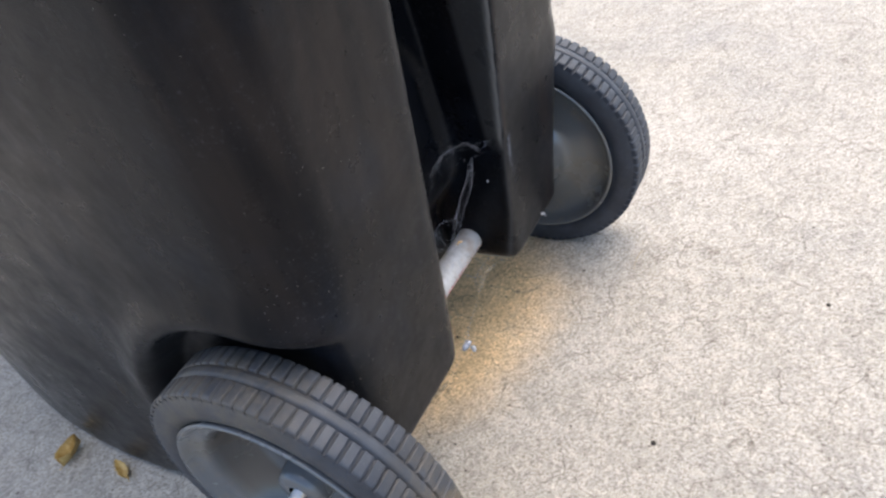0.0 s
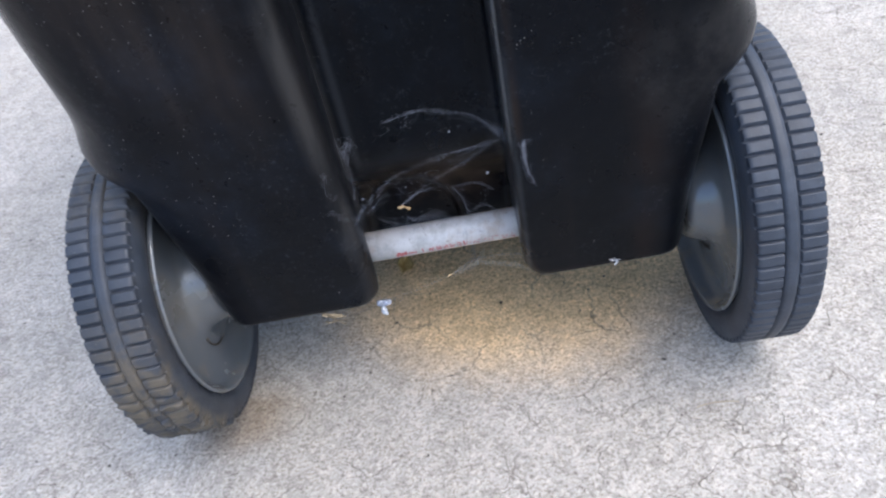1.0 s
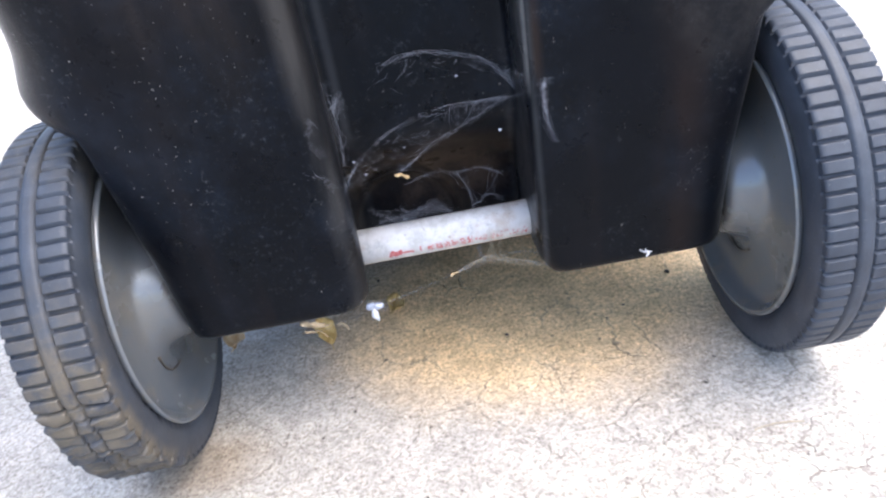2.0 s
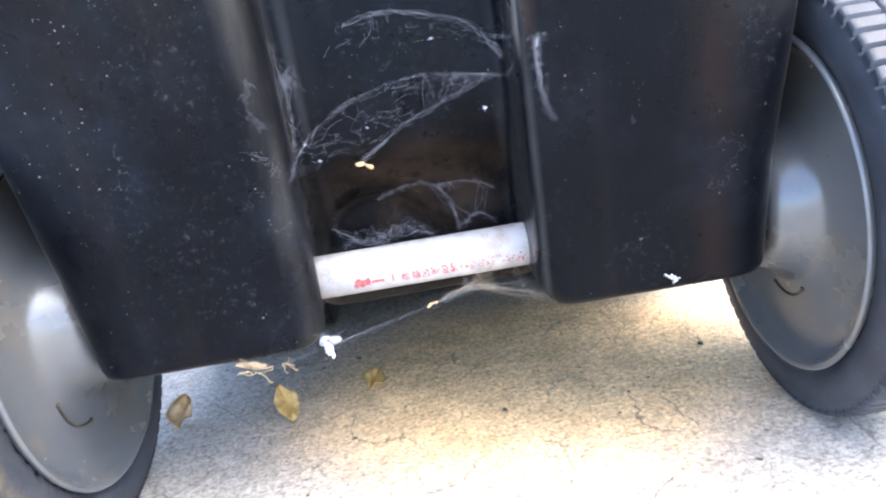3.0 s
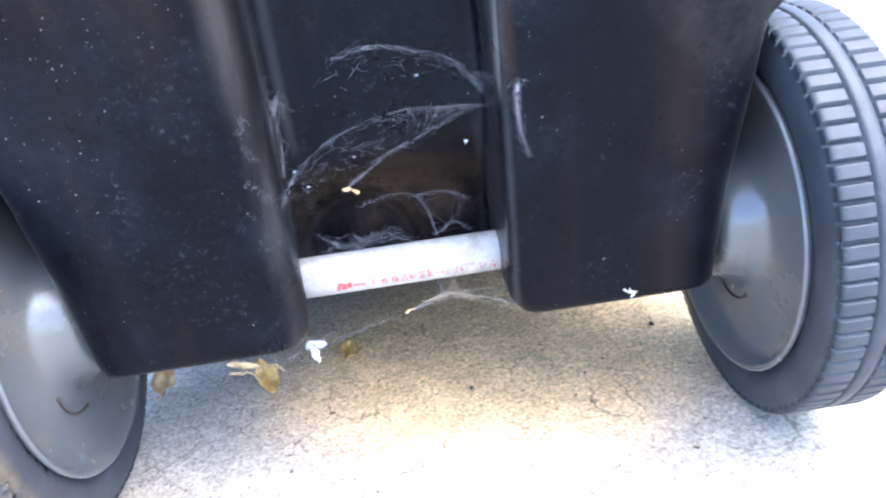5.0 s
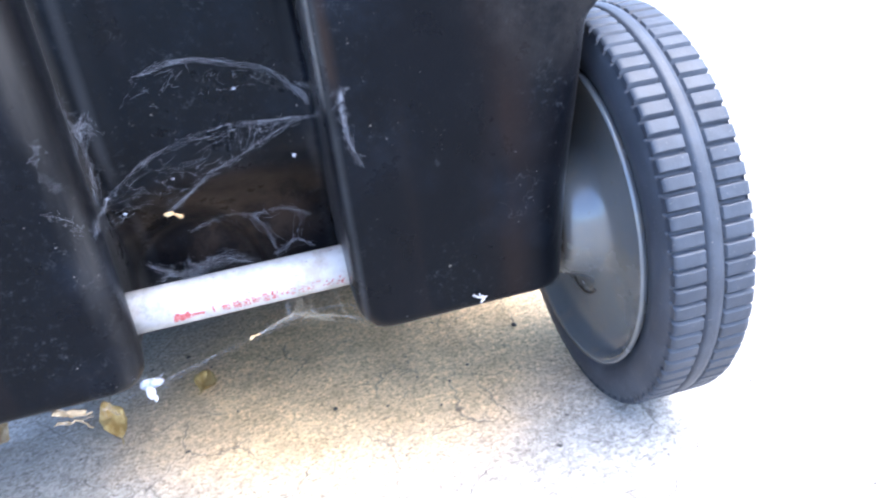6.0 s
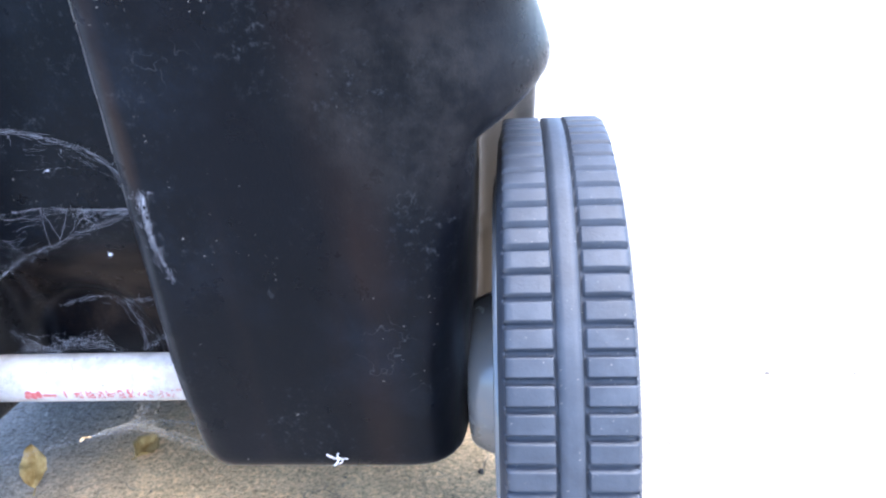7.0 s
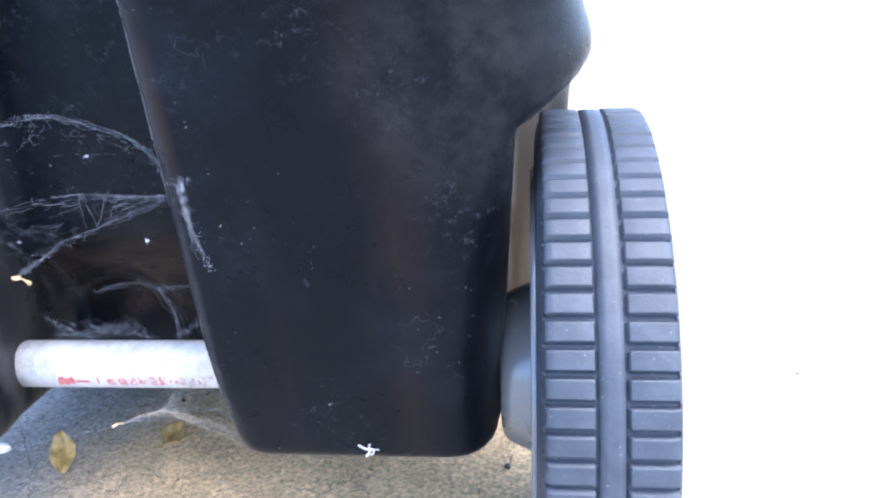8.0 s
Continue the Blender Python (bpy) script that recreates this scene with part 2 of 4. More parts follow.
def ragged_patch(nt, x, y, rx, ry, start=0.3, end=1.05, ragged=0.1):
    """A soft patch with a ragged outline on the ground."""
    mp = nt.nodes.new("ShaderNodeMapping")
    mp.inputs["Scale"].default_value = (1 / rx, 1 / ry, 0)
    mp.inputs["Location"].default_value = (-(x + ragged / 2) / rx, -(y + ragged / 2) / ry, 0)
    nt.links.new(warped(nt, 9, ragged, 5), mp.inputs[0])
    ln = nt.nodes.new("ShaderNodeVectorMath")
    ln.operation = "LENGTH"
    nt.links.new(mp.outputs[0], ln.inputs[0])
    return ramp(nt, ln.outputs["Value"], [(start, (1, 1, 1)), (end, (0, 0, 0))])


def mat_concrete():
    m, nt, b = material("concrete")
    big = ramp(nt, noise_node(nt, 3.2, 6, 0.6).outputs[0], [(0.32, (0.375, 0.37, 0.362)), (0.5, (0.43, 0.415, 0.388)), (0.68, (0.485, 0.47, 0.445))])
    blotch = ramp(nt, noise_node(nt, 22, 6, 0.7).outputs[0], [(0.36, (0.9, 0.89, 0.88)), (0.6, (1.03, 1.02, 1.01))])
    # sand grains, pits between them
    grain = ramp(nt, noise_node(nt, 330, 3, 0.65).outputs[0], [(0.34, (0.45, 0.41, 0.36)), (0.45, (0.9, 0.885, 0.86)), (0.56, (1.05, 1.045, 1.03)), (0.68, (1.3, 1.29, 1.27))])
    cell = nt.nodes.new("ShaderNodeTexVoronoi")
    cell.inputs["Scale"].default_value = 240
    nt.links.new(warped(nt, 500, 0.003), cell.inputs["Vector"])
    sep = nt.nodes.new("ShaderNodeSeparateColor")
    nt.links.new(cell.outputs["Color"], sep.inputs[0])
    tone = ramp(nt, sep.outputs[0], [(0.0, (0.78, 0.77, 0.75)), (0.5, (1.0, 1.0, 1.0)), (1.0, (1.16, 1.15, 1.12))])
    fine = mix(nt, 1.0, grain, tone, "MULTIPLY")
    worm = ramp(nt, noise_node(nt, 130, 4, 0.65).outputs[0], [(0.462, (1, 1, 1)), (0.492, (0.4, 0.35, 0.29)), (0.522, (1, 1, 1))])
    where = ramp(nt, noise_node(nt, 60, 4, 0.65).outputs[0], [(0.42, (0, 0, 0)), (0.6, (0.8, 0.8, 0.8))])
    fine = mix(nt, where, fine, worm, "MULTIPLY")
    c = mix(nt, 1.0, big, blotch, "MULTIPLY")
    # tan stain under the bin, lightened to paint warm bounce light into it
    warm_tan = mix(nt, 0.5, (0.84, 0.61, 0.35), ramp(nt, noise_node(nt, 30, 5, 0.7).outputs[0], [(0.35, (0.62, 0.6, 0.56)), (0.62, (1.15, 1.15, 1.12))]), "MULTIPLY")
    c = mix(nt, ragged_patch(nt, 0.075, 0.105, 0.25, 0.2, 0.45, 1.15), c, warm_tan)
    # a darker brown patch at the muddy tyre's foot
    c = mix(nt, mix(nt, 1.0, ragged_patch(nt, -0.212, -0.055, 0.07, 0.055, 0.2, 1.0, 0.04), (0.6, 0.6, 0.6), "MULTIPLY"), c, (0.22, 0.15, 0.08))
    c = mix(nt, 0.84, c, fine, "MULTIPLY")
    cr = crack_net(nt, 19, 0.017, 16, 0.05, 13, 0.42, 0.6, 0.78)
    cr2 = crack_net(nt, 46, 0.03, 40, 0.02, 24, 0.47, 0.64, 0.6)
    cracks = mix(nt, 1.0, cr, cr2, "LIGHTEN")
    c = mix(nt, cracks, c, (0.15, 0.13, 0.105))
    spot = ramp(nt, noise_node(nt, 120, 1, 0.4).outputs[0], [(0.755, (0, 0, 0)), (0.79, (1, 1, 1))])
    c = mix(nt, spot, c, (0.09, 0.08, 0.07))
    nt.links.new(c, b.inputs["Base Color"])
    b.inputs["Roughness"].default_value = 0.93
    n1 = bump(nt, b, noise_node(nt, 330, 4, 0.7).outputs[0], 0.7, 0.0024)
    n2 = bump(nt, b, noise_node(nt, 90, 3, 0.6).outputs[0], 0.4, 0.004, n1)
    inv = ramp(nt, cracks, [(0.0, (1, 1, 1)), (1.0, (0, 0, 0))])
    bump(nt, b, inv, 0.5, 0.003, n2)
    return m


def mat_rubber(mud):
    m, nt, b = material("tyre_rubber")
    c = ramp(nt, noise_node(nt, 40, 6, 0.65).outputs[0], [(0.35, (0.022, 0.029, 0.043)), (0.7, (0.04, 0.05, 0.069))])
    dirt = ramp(nt, noise_node(nt, 9, 6, 0.7).outputs[0], [(0.52, (0, 0, 0)), (0.75, (0.45, 0.45, 0.45))])
    c = mix(nt, dirt, c, (0.06, 0.056, 0.05))
    if mud:
        film_of_dust = ramp(nt, noise_node(nt, 24, 7, 0.7).outputs[0], [(0.36, (0.02, 0.02, 0.02)), (0.7, (0.1, 0.1, 0.1))])
        c = mix(nt, film_of_dust, c, (0.105, 0.094, 0.08))
        tc = nt.nodes.new("ShaderNodeTexCoord")
        mp = nt.nodes.new("ShaderNodeMapping")
        mp.inputs["Location"].default_value = (-0.12, 1.05, 0.24)
        mp.inputs["Scale"].default_value = (15, 10, 8)
        nt.links.new(tc.outputs["Object"], mp.inputs[0])
        ln = nt.nodes.new("ShaderNodeVectorMath")
        ln.operation = "LENGTH"
        nt.links.new(mp.outputs[0], ln.inputs[0])
        zone = ramp(nt, ln.outputs["Value"], [(0.35, (1, 1, 1)), (0.95, (0, 0, 0))])
        cake = ramp(nt, noise_node(nt, 55, 7, 0.7).outputs[0], [(0.36, (0.1, 0.1, 0.1)), (0.6, (0.9, 0.9, 0.9))])
        crown = nt.nodes.new("ShaderNodeMapping")
        crown.inputs["Location"].default_value = (0, -0.25, -1.0)
        crown.inputs["Scale"].default_value = (4, 8.5, 9)
        nt.links.new(tc.outputs["Object"], crown.inputs[0])
        cl = nt.nodes.new("ShaderNodeVectorMath")
        cl.operation = "LENGTH"
        nt.links.new(crown.outputs[0], cl.inputs[0])
        powder = ramp(nt, cl.outputs["Value"], [(0.4, (0.62, 0.62, 0.62)), (1.0, (0, 0, 0))])
        c = mix(nt, mix(nt, 1.0, powder, ramp(nt, noise_node(nt, 70, 6, 0.7).outputs[0], [(0.36, (0.25, 0.25, 0.25)), (0.62, (1, 1, 1))]), "MULTIPLY"), c, (0.13, 0.112, 0.086))
        flat = nt.nodes.new("ShaderNodeMapping")
        flat.inputs["Scale"].default_value = (0, 1, 1)
        nt.links.new(tc.outputs["Object"], flat.inputs[0])
        away = nt.nodes.new("ShaderNodeVectorMath")
        away.operation = "LENGTH"
        nt.links.new(flat.outputs[0], away.inputs[0])
        rim_side = nt.nodes.new("ShaderNodeMapRange")
        nt.links.new(away.outputs["Value"], rim_side.inputs[0])
        for k, v in zip((1, 2, 3, 4), (0.114, 0.1205, 0.12, 1.0)):
            rim_side.inputs[k].default_value = v
        cake = mix(nt, 1.0, cake, rim_side.outputs[0], "MULTIPLY")
        c = mix(nt, mix(nt, 1.0, zone, cake, "MULTIPLY"), c, (0.115, 0.094, 0.066))
    c = mix(nt, specks(nt, 700, 0.1, 0.25), c, (0.14, 0.138, 0.13))
    nt.links.new(c, b.inputs["Base Color"])
    b.inputs["Roughness"].default_value = 0.55
    bump(nt, b, noise_node(nt, 350, 4, 0.7).outputs[0], 0.3, 0.0008)
    return m


def mat_rim():
    m, nt, b = material("grey_rim_plastic")
    c = ramp(nt, noise_node(nt, 12, 4, 0.55).outputs[0], [(0.28, (0.085, 0.098, 0.115)), (0.55, (0.11, 0.117, 0.125)), (0.82, (0.14, 0.12, 0.09))])
    dust = ramp(nt, noise_node(nt, 34, 7, 0.7).outputs[0], [(0.48, (0, 0, 0)), (0.75, (0.5, 0.5, 0.5))])
    c = mix(nt, dust, c, (0.175, 0.15, 0.115))
    c = mix(nt, specks(nt, 260, 0.06, 0.2), c, (0.09, 0.075, 0.055))
    # brown dirt on the outer bowl's steep wall, with its shade painted in
    tc = nt.nodes.new("ShaderNodeTexCoord")
    sep = nt.nodes.new("ShaderNodeSeparateXYZ")
    nt.links.new(tc.outputs["Object"], sep.inputs[0])
    round_it = nt.nodes.new("ShaderNodeMapping")
    round_it.inputs["Scale"].default_value = (0, 1, 1)
    nt.links.new(tc.outputs["Object"], round_it.inputs[0])
    off = nt.nodes.new("ShaderNodeVectorMath")
    off.operation = "LENGTH"
    nt.links.new(round_it.outputs[0], off.inputs[0])
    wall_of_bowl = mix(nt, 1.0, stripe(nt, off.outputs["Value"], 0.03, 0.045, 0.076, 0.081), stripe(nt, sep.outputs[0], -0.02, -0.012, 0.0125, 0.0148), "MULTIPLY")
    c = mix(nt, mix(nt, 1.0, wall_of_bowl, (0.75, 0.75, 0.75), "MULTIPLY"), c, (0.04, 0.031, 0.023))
    nt.links.new(c, b.inputs["Base Color"])
    r = ramp(nt, noise_node(nt, 20, 4, 0.6).outputs[0], [(0.3, (0.17, 0.17, 0.17)), (0.7, (0.3, 0.3, 0.3))])
    nt.links.new(r, b.inputs["Roughness"])
    b.inputs["Specular IOR Level"].default_value = 1.0
    b.inputs["Specular Tint"].default_value = (0.85, 0.92, 1.0, 1)
    n1 = bump(nt, b, noise_node(nt, 240, 4, 0.6).outputs[0], 0.1, 0.0006)
    bump(nt, b, noise_node(nt, 22, 2, 0.5).outputs[0], 0.12, 0.003, n1)
    return m


def mat_pipe():
    m, nt, b = material("white_pipe")
    c = ramp(nt, noise_node(nt, 60, 5, 0.65).outputs[0], [(0.32, (0.36, 0.355, 0.35)), (0.58, (0.53, 0.53, 0.54))])
    stain = ramp(nt, noise_node(nt, 35, 6, 0.7).outputs[0], [(0.52, (0, 0, 0)), (0.7, (0.7, 0.7, 0.7))])
    c = mix(nt, stain, c, (0.36, 0.29, 0.24))
    smear = ramp(nt, noise_node(nt, 85, 6, 0.75).outputs[0], [(0.54, (0, 0, 0)), (0.66, (0.55, 0.55, 0.55))])
    c = mix(nt, smear, c, (0.27, 0.28, 0.3))
    nick = ramp(nt, noise_node(nt, 260, 2, 0.5).outputs[0], [(0.67, (0, 0, 0)), (0.74, (0.7, 0.7, 0.7))])
    c = mix(nt, nick, c, (0.2, 0.18, 0.17))
    nt.links.new(c, b.inputs["Base Color"])
    b.inputs["Roughness"].default_value = 0.4
    bump(nt, b, noise_node(nt, 150, 3, 0.6).outputs[0], 0.15, 0.001)
    return m


def mat_plain(name, dark, light, rough=0.6, scale=60, metal=0.0):
    m, nt, b = material(name)
    c = ramp(nt, noise_node(nt, scale, 5, 0.65).outputs[0], [(0.3, dark), (0.7, light)])
    nt.links.new(c, b.inputs["Base Color"])
    b.inputs["Roughness"].default_value = rough
    b.inputs["Metallic"].default_value = metal
    return m


PLASTIC = mat_plastic()
CONCRETE = mat_concrete()
RUBBER = mat_rubber(False)
MUDDY_RUBBER = mat_rubber(True)
RIM = mat_rim()
PIPE = mat_pipe()
RED = mat_plain("red_print", (0.36, 0.04, 0.05), (0.5, 0.2, 0.2), 0.5, 420)
SILK = mat_plain("cobweb_silk", (0.2, 0.22, 0.27), (0.42, 0.45, 0.53), 0.6, 200)


def mat_gauze():
    m, nt, b = material("silk_gauze")
    b.inputs["Base Color"].default_value = (0.33, 0.4, 0.55, 1)
    b.inputs["Roughness"].default_value = 0.8
    a = ramp(nt, noise_node(nt, 260, 9, 0.85).outputs[0], [(0.38, (0.012, 0.012, 0.012)), (0.54, (0.075, 0.075, 0.075)), (0.66, (0.26, 0.26, 0.26))])
    there = nt.nodes.new("ShaderNodeAttribute")
    there.attribute_name = "density"
    nt.links.new(mix(nt, 1.0, a, there.outputs["Color"], "MULTIPLY"), b.inputs["Alpha"])
    return m


GAUZE = mat_gauze()
FLUFF = mat_plain("white_fluff", (0.36, 0.37, 0.4), (0.58, 0.59, 0.62), 0.8, 200)
STRAW = mat_plain("straw", (0.3, 0.25, 0.18), (0.45, 0.39, 0.29), 0.7)
LEAF = mat_plain("dry_leaf", (0.36, 0.22, 0.06), (0.62, 0.46, 0.2), 0.6, 90)
STEEL = mat_plain("steel", (0.4, 0.4, 0.4), (0.6, 0.6, 0.6), 0.35, 100, 1.0)


# ---- building helpers ----
def part(name, me, mat, parent=None, label="", smooth=True):
    if isinstance(me, bmesh.types.BMesh):
        bm, me = me, bpy.data.meshes.new(name)
        bm.to_mesh(me)
        bm.free()
    me.materials.append(mat)
    if smooth:
        me.shade_smooth()
    ob = new(name, me)
    if parent is not None:
        ob.parent = parent
    if label:
        ob["label"] = label
    return ob


def lathe(bm, profile, steps=96, closed=False):
    """Turn a profile of (radius, x) round the x axis."""
    rings = []
    for i in range(steps):
        a = 2 * math.pi * i / steps
        rings.append([bm.verts.new((x, r * math.cos(a), r * math.sin(a))) for r, x in profile])
    n = len(profile)
    for i in range(steps):
        p, q = rings[i], rings[(i + 1) % steps]
        for j in range(n if closed else n - 1):
            k = (j + 1) % n
            bm.faces.new((p[j], p[k], q[k], q[j]))
    return bm


def tube(bm, pts, r, sides=5, taper=1.0):
    """A thin tube along points."""
    prev = None
    n = len(pts)
    for i, p in enumerate(pts):
        p = Vector(p)
        d = (Vector(pts[min(i + 1, n - 1)]) - Vector(pts[max(i - 1, 0)])).normalized()
        u = d.cross(Vector((0.31, 0.17, 0.93))).normalized()
        v = d.cross(u)
        rr = r * (1 + (taper - 1) * i / max(1, n - 1))
        ring = [bm.verts.new(p + (u * math.cos(2 * math.pi * k / sides) + v * math.sin(2 * math.pi * k / sides)) * rr) for k in range(sides)]
        if prev:
            for k in range(sides):
                bm.faces.new((prev[k], prev[(k + 1) % sides], ring[(k + 1) % sides], ring[k]))
        prev = ring
    return bm


# ---- smooth solid from a distance field (surface nets) ----
def solid_mesh(name, field, xs, ys, zs):
    X, Y, Z = np.meshgrid(xs, ys, zs, indexing="ij")
    D = field(X, Y, Z)
    del X, Y, Z
    S = D < 0
    nx, ny, nz = D.shape
    cells = np.zeros((nx - 1, ny - 1, nz - 1), np.int8)
    for a in (0, 1):
        for b in (0, 1):
            for c in (0, 1):
                cells += S[a:nx - 1 + a, b:ny - 1 + b, c:nz - 1 + c]
    act = np.argwhere((cells > 0) & (cells < 8))
    ident = -np.ones(cells.shape, np.int64)
    ident[tuple(act.T)] = np.arange(len(act))
    acc, cnt = np.zeros((len(act), 3)), np.zeros(len(act))
    corners = [(a, b, c) for a in (0, 1) for b in (0, 1) for c in (0, 1)]
    grid = (xs, ys, zs)
    for p in corners:
        for q in corners:
            if sum(q) - sum(p) != 1 or sum(abs(u - v) for u, v in zip(p, q)) != 1:
                continue
            ip, iq = act + p, act + q
            dp, dq = D[tuple(ip.T)], D[tuple(iq.T)]
            cross = (dp < 0) != (dq < 0)
            w = np.where(cross, dp / np.where(cross, dp - dq, 1), 0)
            for k in range(3):
                gp, gq = grid[k][ip[:, k]], grid[k][iq[:, k]]
                acc[:, k] += np.where(cross, gp + w * (gq - gp), 0)
            cnt += cross
    verts = acc / cnt[:, None]
    faces = []
    for ax in range(3):
        lo = [slice(None)] * 3
        hi = [slice(None)] * 3
        lo[ax], hi[ax] = slice(0, -1), slice(1, None)
        s0, s1 = S[tuple(lo)], S[tuple(hi)]
        e = np.argwhere(s0 != s1)
        b, c = [k for k in range(3) if k != ax]
        if ax == 1:
            b, c = c, b
        ok = (e[:, b] > 0) & (e[:, c] > 0) & (e[:, b] < D.shape[b] - 1) & (e[:, c] < D.shape[c] - 1)
        e = e[ok]
        q = []
        for db, dc in ((-1, -1), (0, -1), (0, 0), (-1, 0)):
            i = e.copy()
            i[:, b] += db
            i[:, c] += dc
            q.append(ident[tuple(i.T)])
        q = np.stack(q, 1)
        flip = ~s0[tuple(e.T)]
        q[flip] = q[flip][:, ::-1]
        faces.append(q)
    faces = np.concatenate(faces)
    me = bpy.data.meshes.new(name)
    me.from_pydata(verts.tolist(), [], faces.tolist())
    me.update()
    return me


def smin(a, b, k):
    h = np.clip(0.5 + 0.5 * (b - a) / k, 0, 1)
    return b + (a - b) * h - k * h * (1 - h)


def smax(a, b, k):
    return -smin(-a, -b, k)


AXLE_Z = 0.127
WHEEL_X = 0.2319


def bin_field(X, Y, Z):
    A = np.abs(X)
    back = -0.0445 - 0.155 * (Z - 0.107)
    front = 0.72 + 0.05 * Z
    flare = 0.009 * np.exp(-(((np.hypot(Y, Z - AXLE_Z) - 0.158) / 0.022) ** 2)) * np.clip(Z / 0.2, 0, 1)
    hx = 0.218 + 0.012 * Z + flare - 0.55 * np.maximum(Y - 0.3, 0) ** 2
    yc, hy = (back + front) / 2, (front - back) / 2
    rc = 0.05
    qx, qy = A - hx + rc, np.abs(Y - yc) - hy + rc
    d = np.hypot(np.maximum(qx, 0), np.maximum(qy, 0)) + np.minimum(np.maximum(qx, qy), 0) - rc
    d = smax(d, -Z + 0.004, 0.012)
    d = smax(d, Z - 0.95, 0.02)
    # wheel wells
    inner = 0.182 + 0.065 * Z
    ring = np.hypot(Y, Z - AXLE_Z) - 0.142 - np.clip(0.4 * (A - 0.196), 0, 0.02)
    slot = np.maximum(np.abs(Y + 0.1) - 0.24, Z - AXLE_Z)
    well = np.maximum(np.minimum(ring, slot), inner - A)
    d = smax(d, -well, 0.008 + np.where(X < 0, 0.008, 0.018) * np.clip((0.235 - Z) / 0.07, 0, 1))
    # underside: level under the legs, then a slope down to the base
    lip = 0.011 * np.clip((0.075 - A) / 0.01, 0, 1) * np.clip((Y - 0.035) / 0.015, 0, 1)
    low = np.maximum(Z - 0.0985 + 0.7 * lip, Y - 0.128)
    side_slope = np.maximum((Z - 0.102 + 0.75 * (Y - 0.12)) / 1.25, 0.09 - Y)
    mid_slope = np.maximum(np.maximum((Z - 0.102 + 0.4 * (Y - 0.1)) / 1.08, 0.09 - Y), A - 0.1)
    d = smax(d, -np.minimum(low, np.minimum(side_slope, mid_slope)), 0.007)
    # recess between the legs
    half = 0.0585 + np.where(X < 0, 0.007, 0.0) * np.clip((Y + 0.035) / 0.02, 0, 1)
    panel = -0.012 + 0.006 * np.clip((0.365 - np.hypot(X, np.maximum(Z - 0.31, 0)) - 0.31) / 0.01, 0, 1)
    bend = smin(panel * 0 - 0.012 - (Z - 0.212), panel * 0 + 0.03, 0.02)
    rec = np.maximum(np.maximum(A - half, (Y - smax(panel, bend, 0.02)) * 0.8), Z - 0.8)
    d = smax(d, -rec, 0.012 + np.where(X < 0, 0.003, 0.007) * np.clip((0.135 - Z) / 0.03, 0, 1) + np.where(X < 0, 0.009, -0.006 * np.clip((Z - 0.13) / 0.03, 0, 1)) * np.clip((-0.02 - Y) / 0.02, 0, 1))
    # dark half-round niche low in the recess
    niche = np.maximum(np.maximum((np.hypot((X + 0.028) / 0.036, (Z - 0.12) / 0.043) - 1) * 0.036, Y - 0.038), np.maximum(-Y, 0.118 - Z))
    d = smax(d, -niche, 0.016)
    return d


def bin_body():
    fine = 0.0038
    xs = np.arange(-0.32, 0.3201, fine)
    ys = np.concatenate([np.arange(-0.15, 0.24, fine), np.arange(0.24, 0.76, 0.012)])
    zs = np.concatenate([np.arange(-0.02, 0.43, fine), np.arange(0.43, 1.0, 0.016)])
    return solid_mesh("body", bin_field, xs, ys, zs)


# ---- the setting ----
def ground():
    bm = bmesh.new()
    bmesh.ops.create_grid(bm, x_segments=40, y_segments=40, size=60)
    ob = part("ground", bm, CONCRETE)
    tagged(ob, "weathered grey concrete driveway with fine cracks", "ground", kind="structure")
    return ob


# ---- the bin ----
TEETH = 81


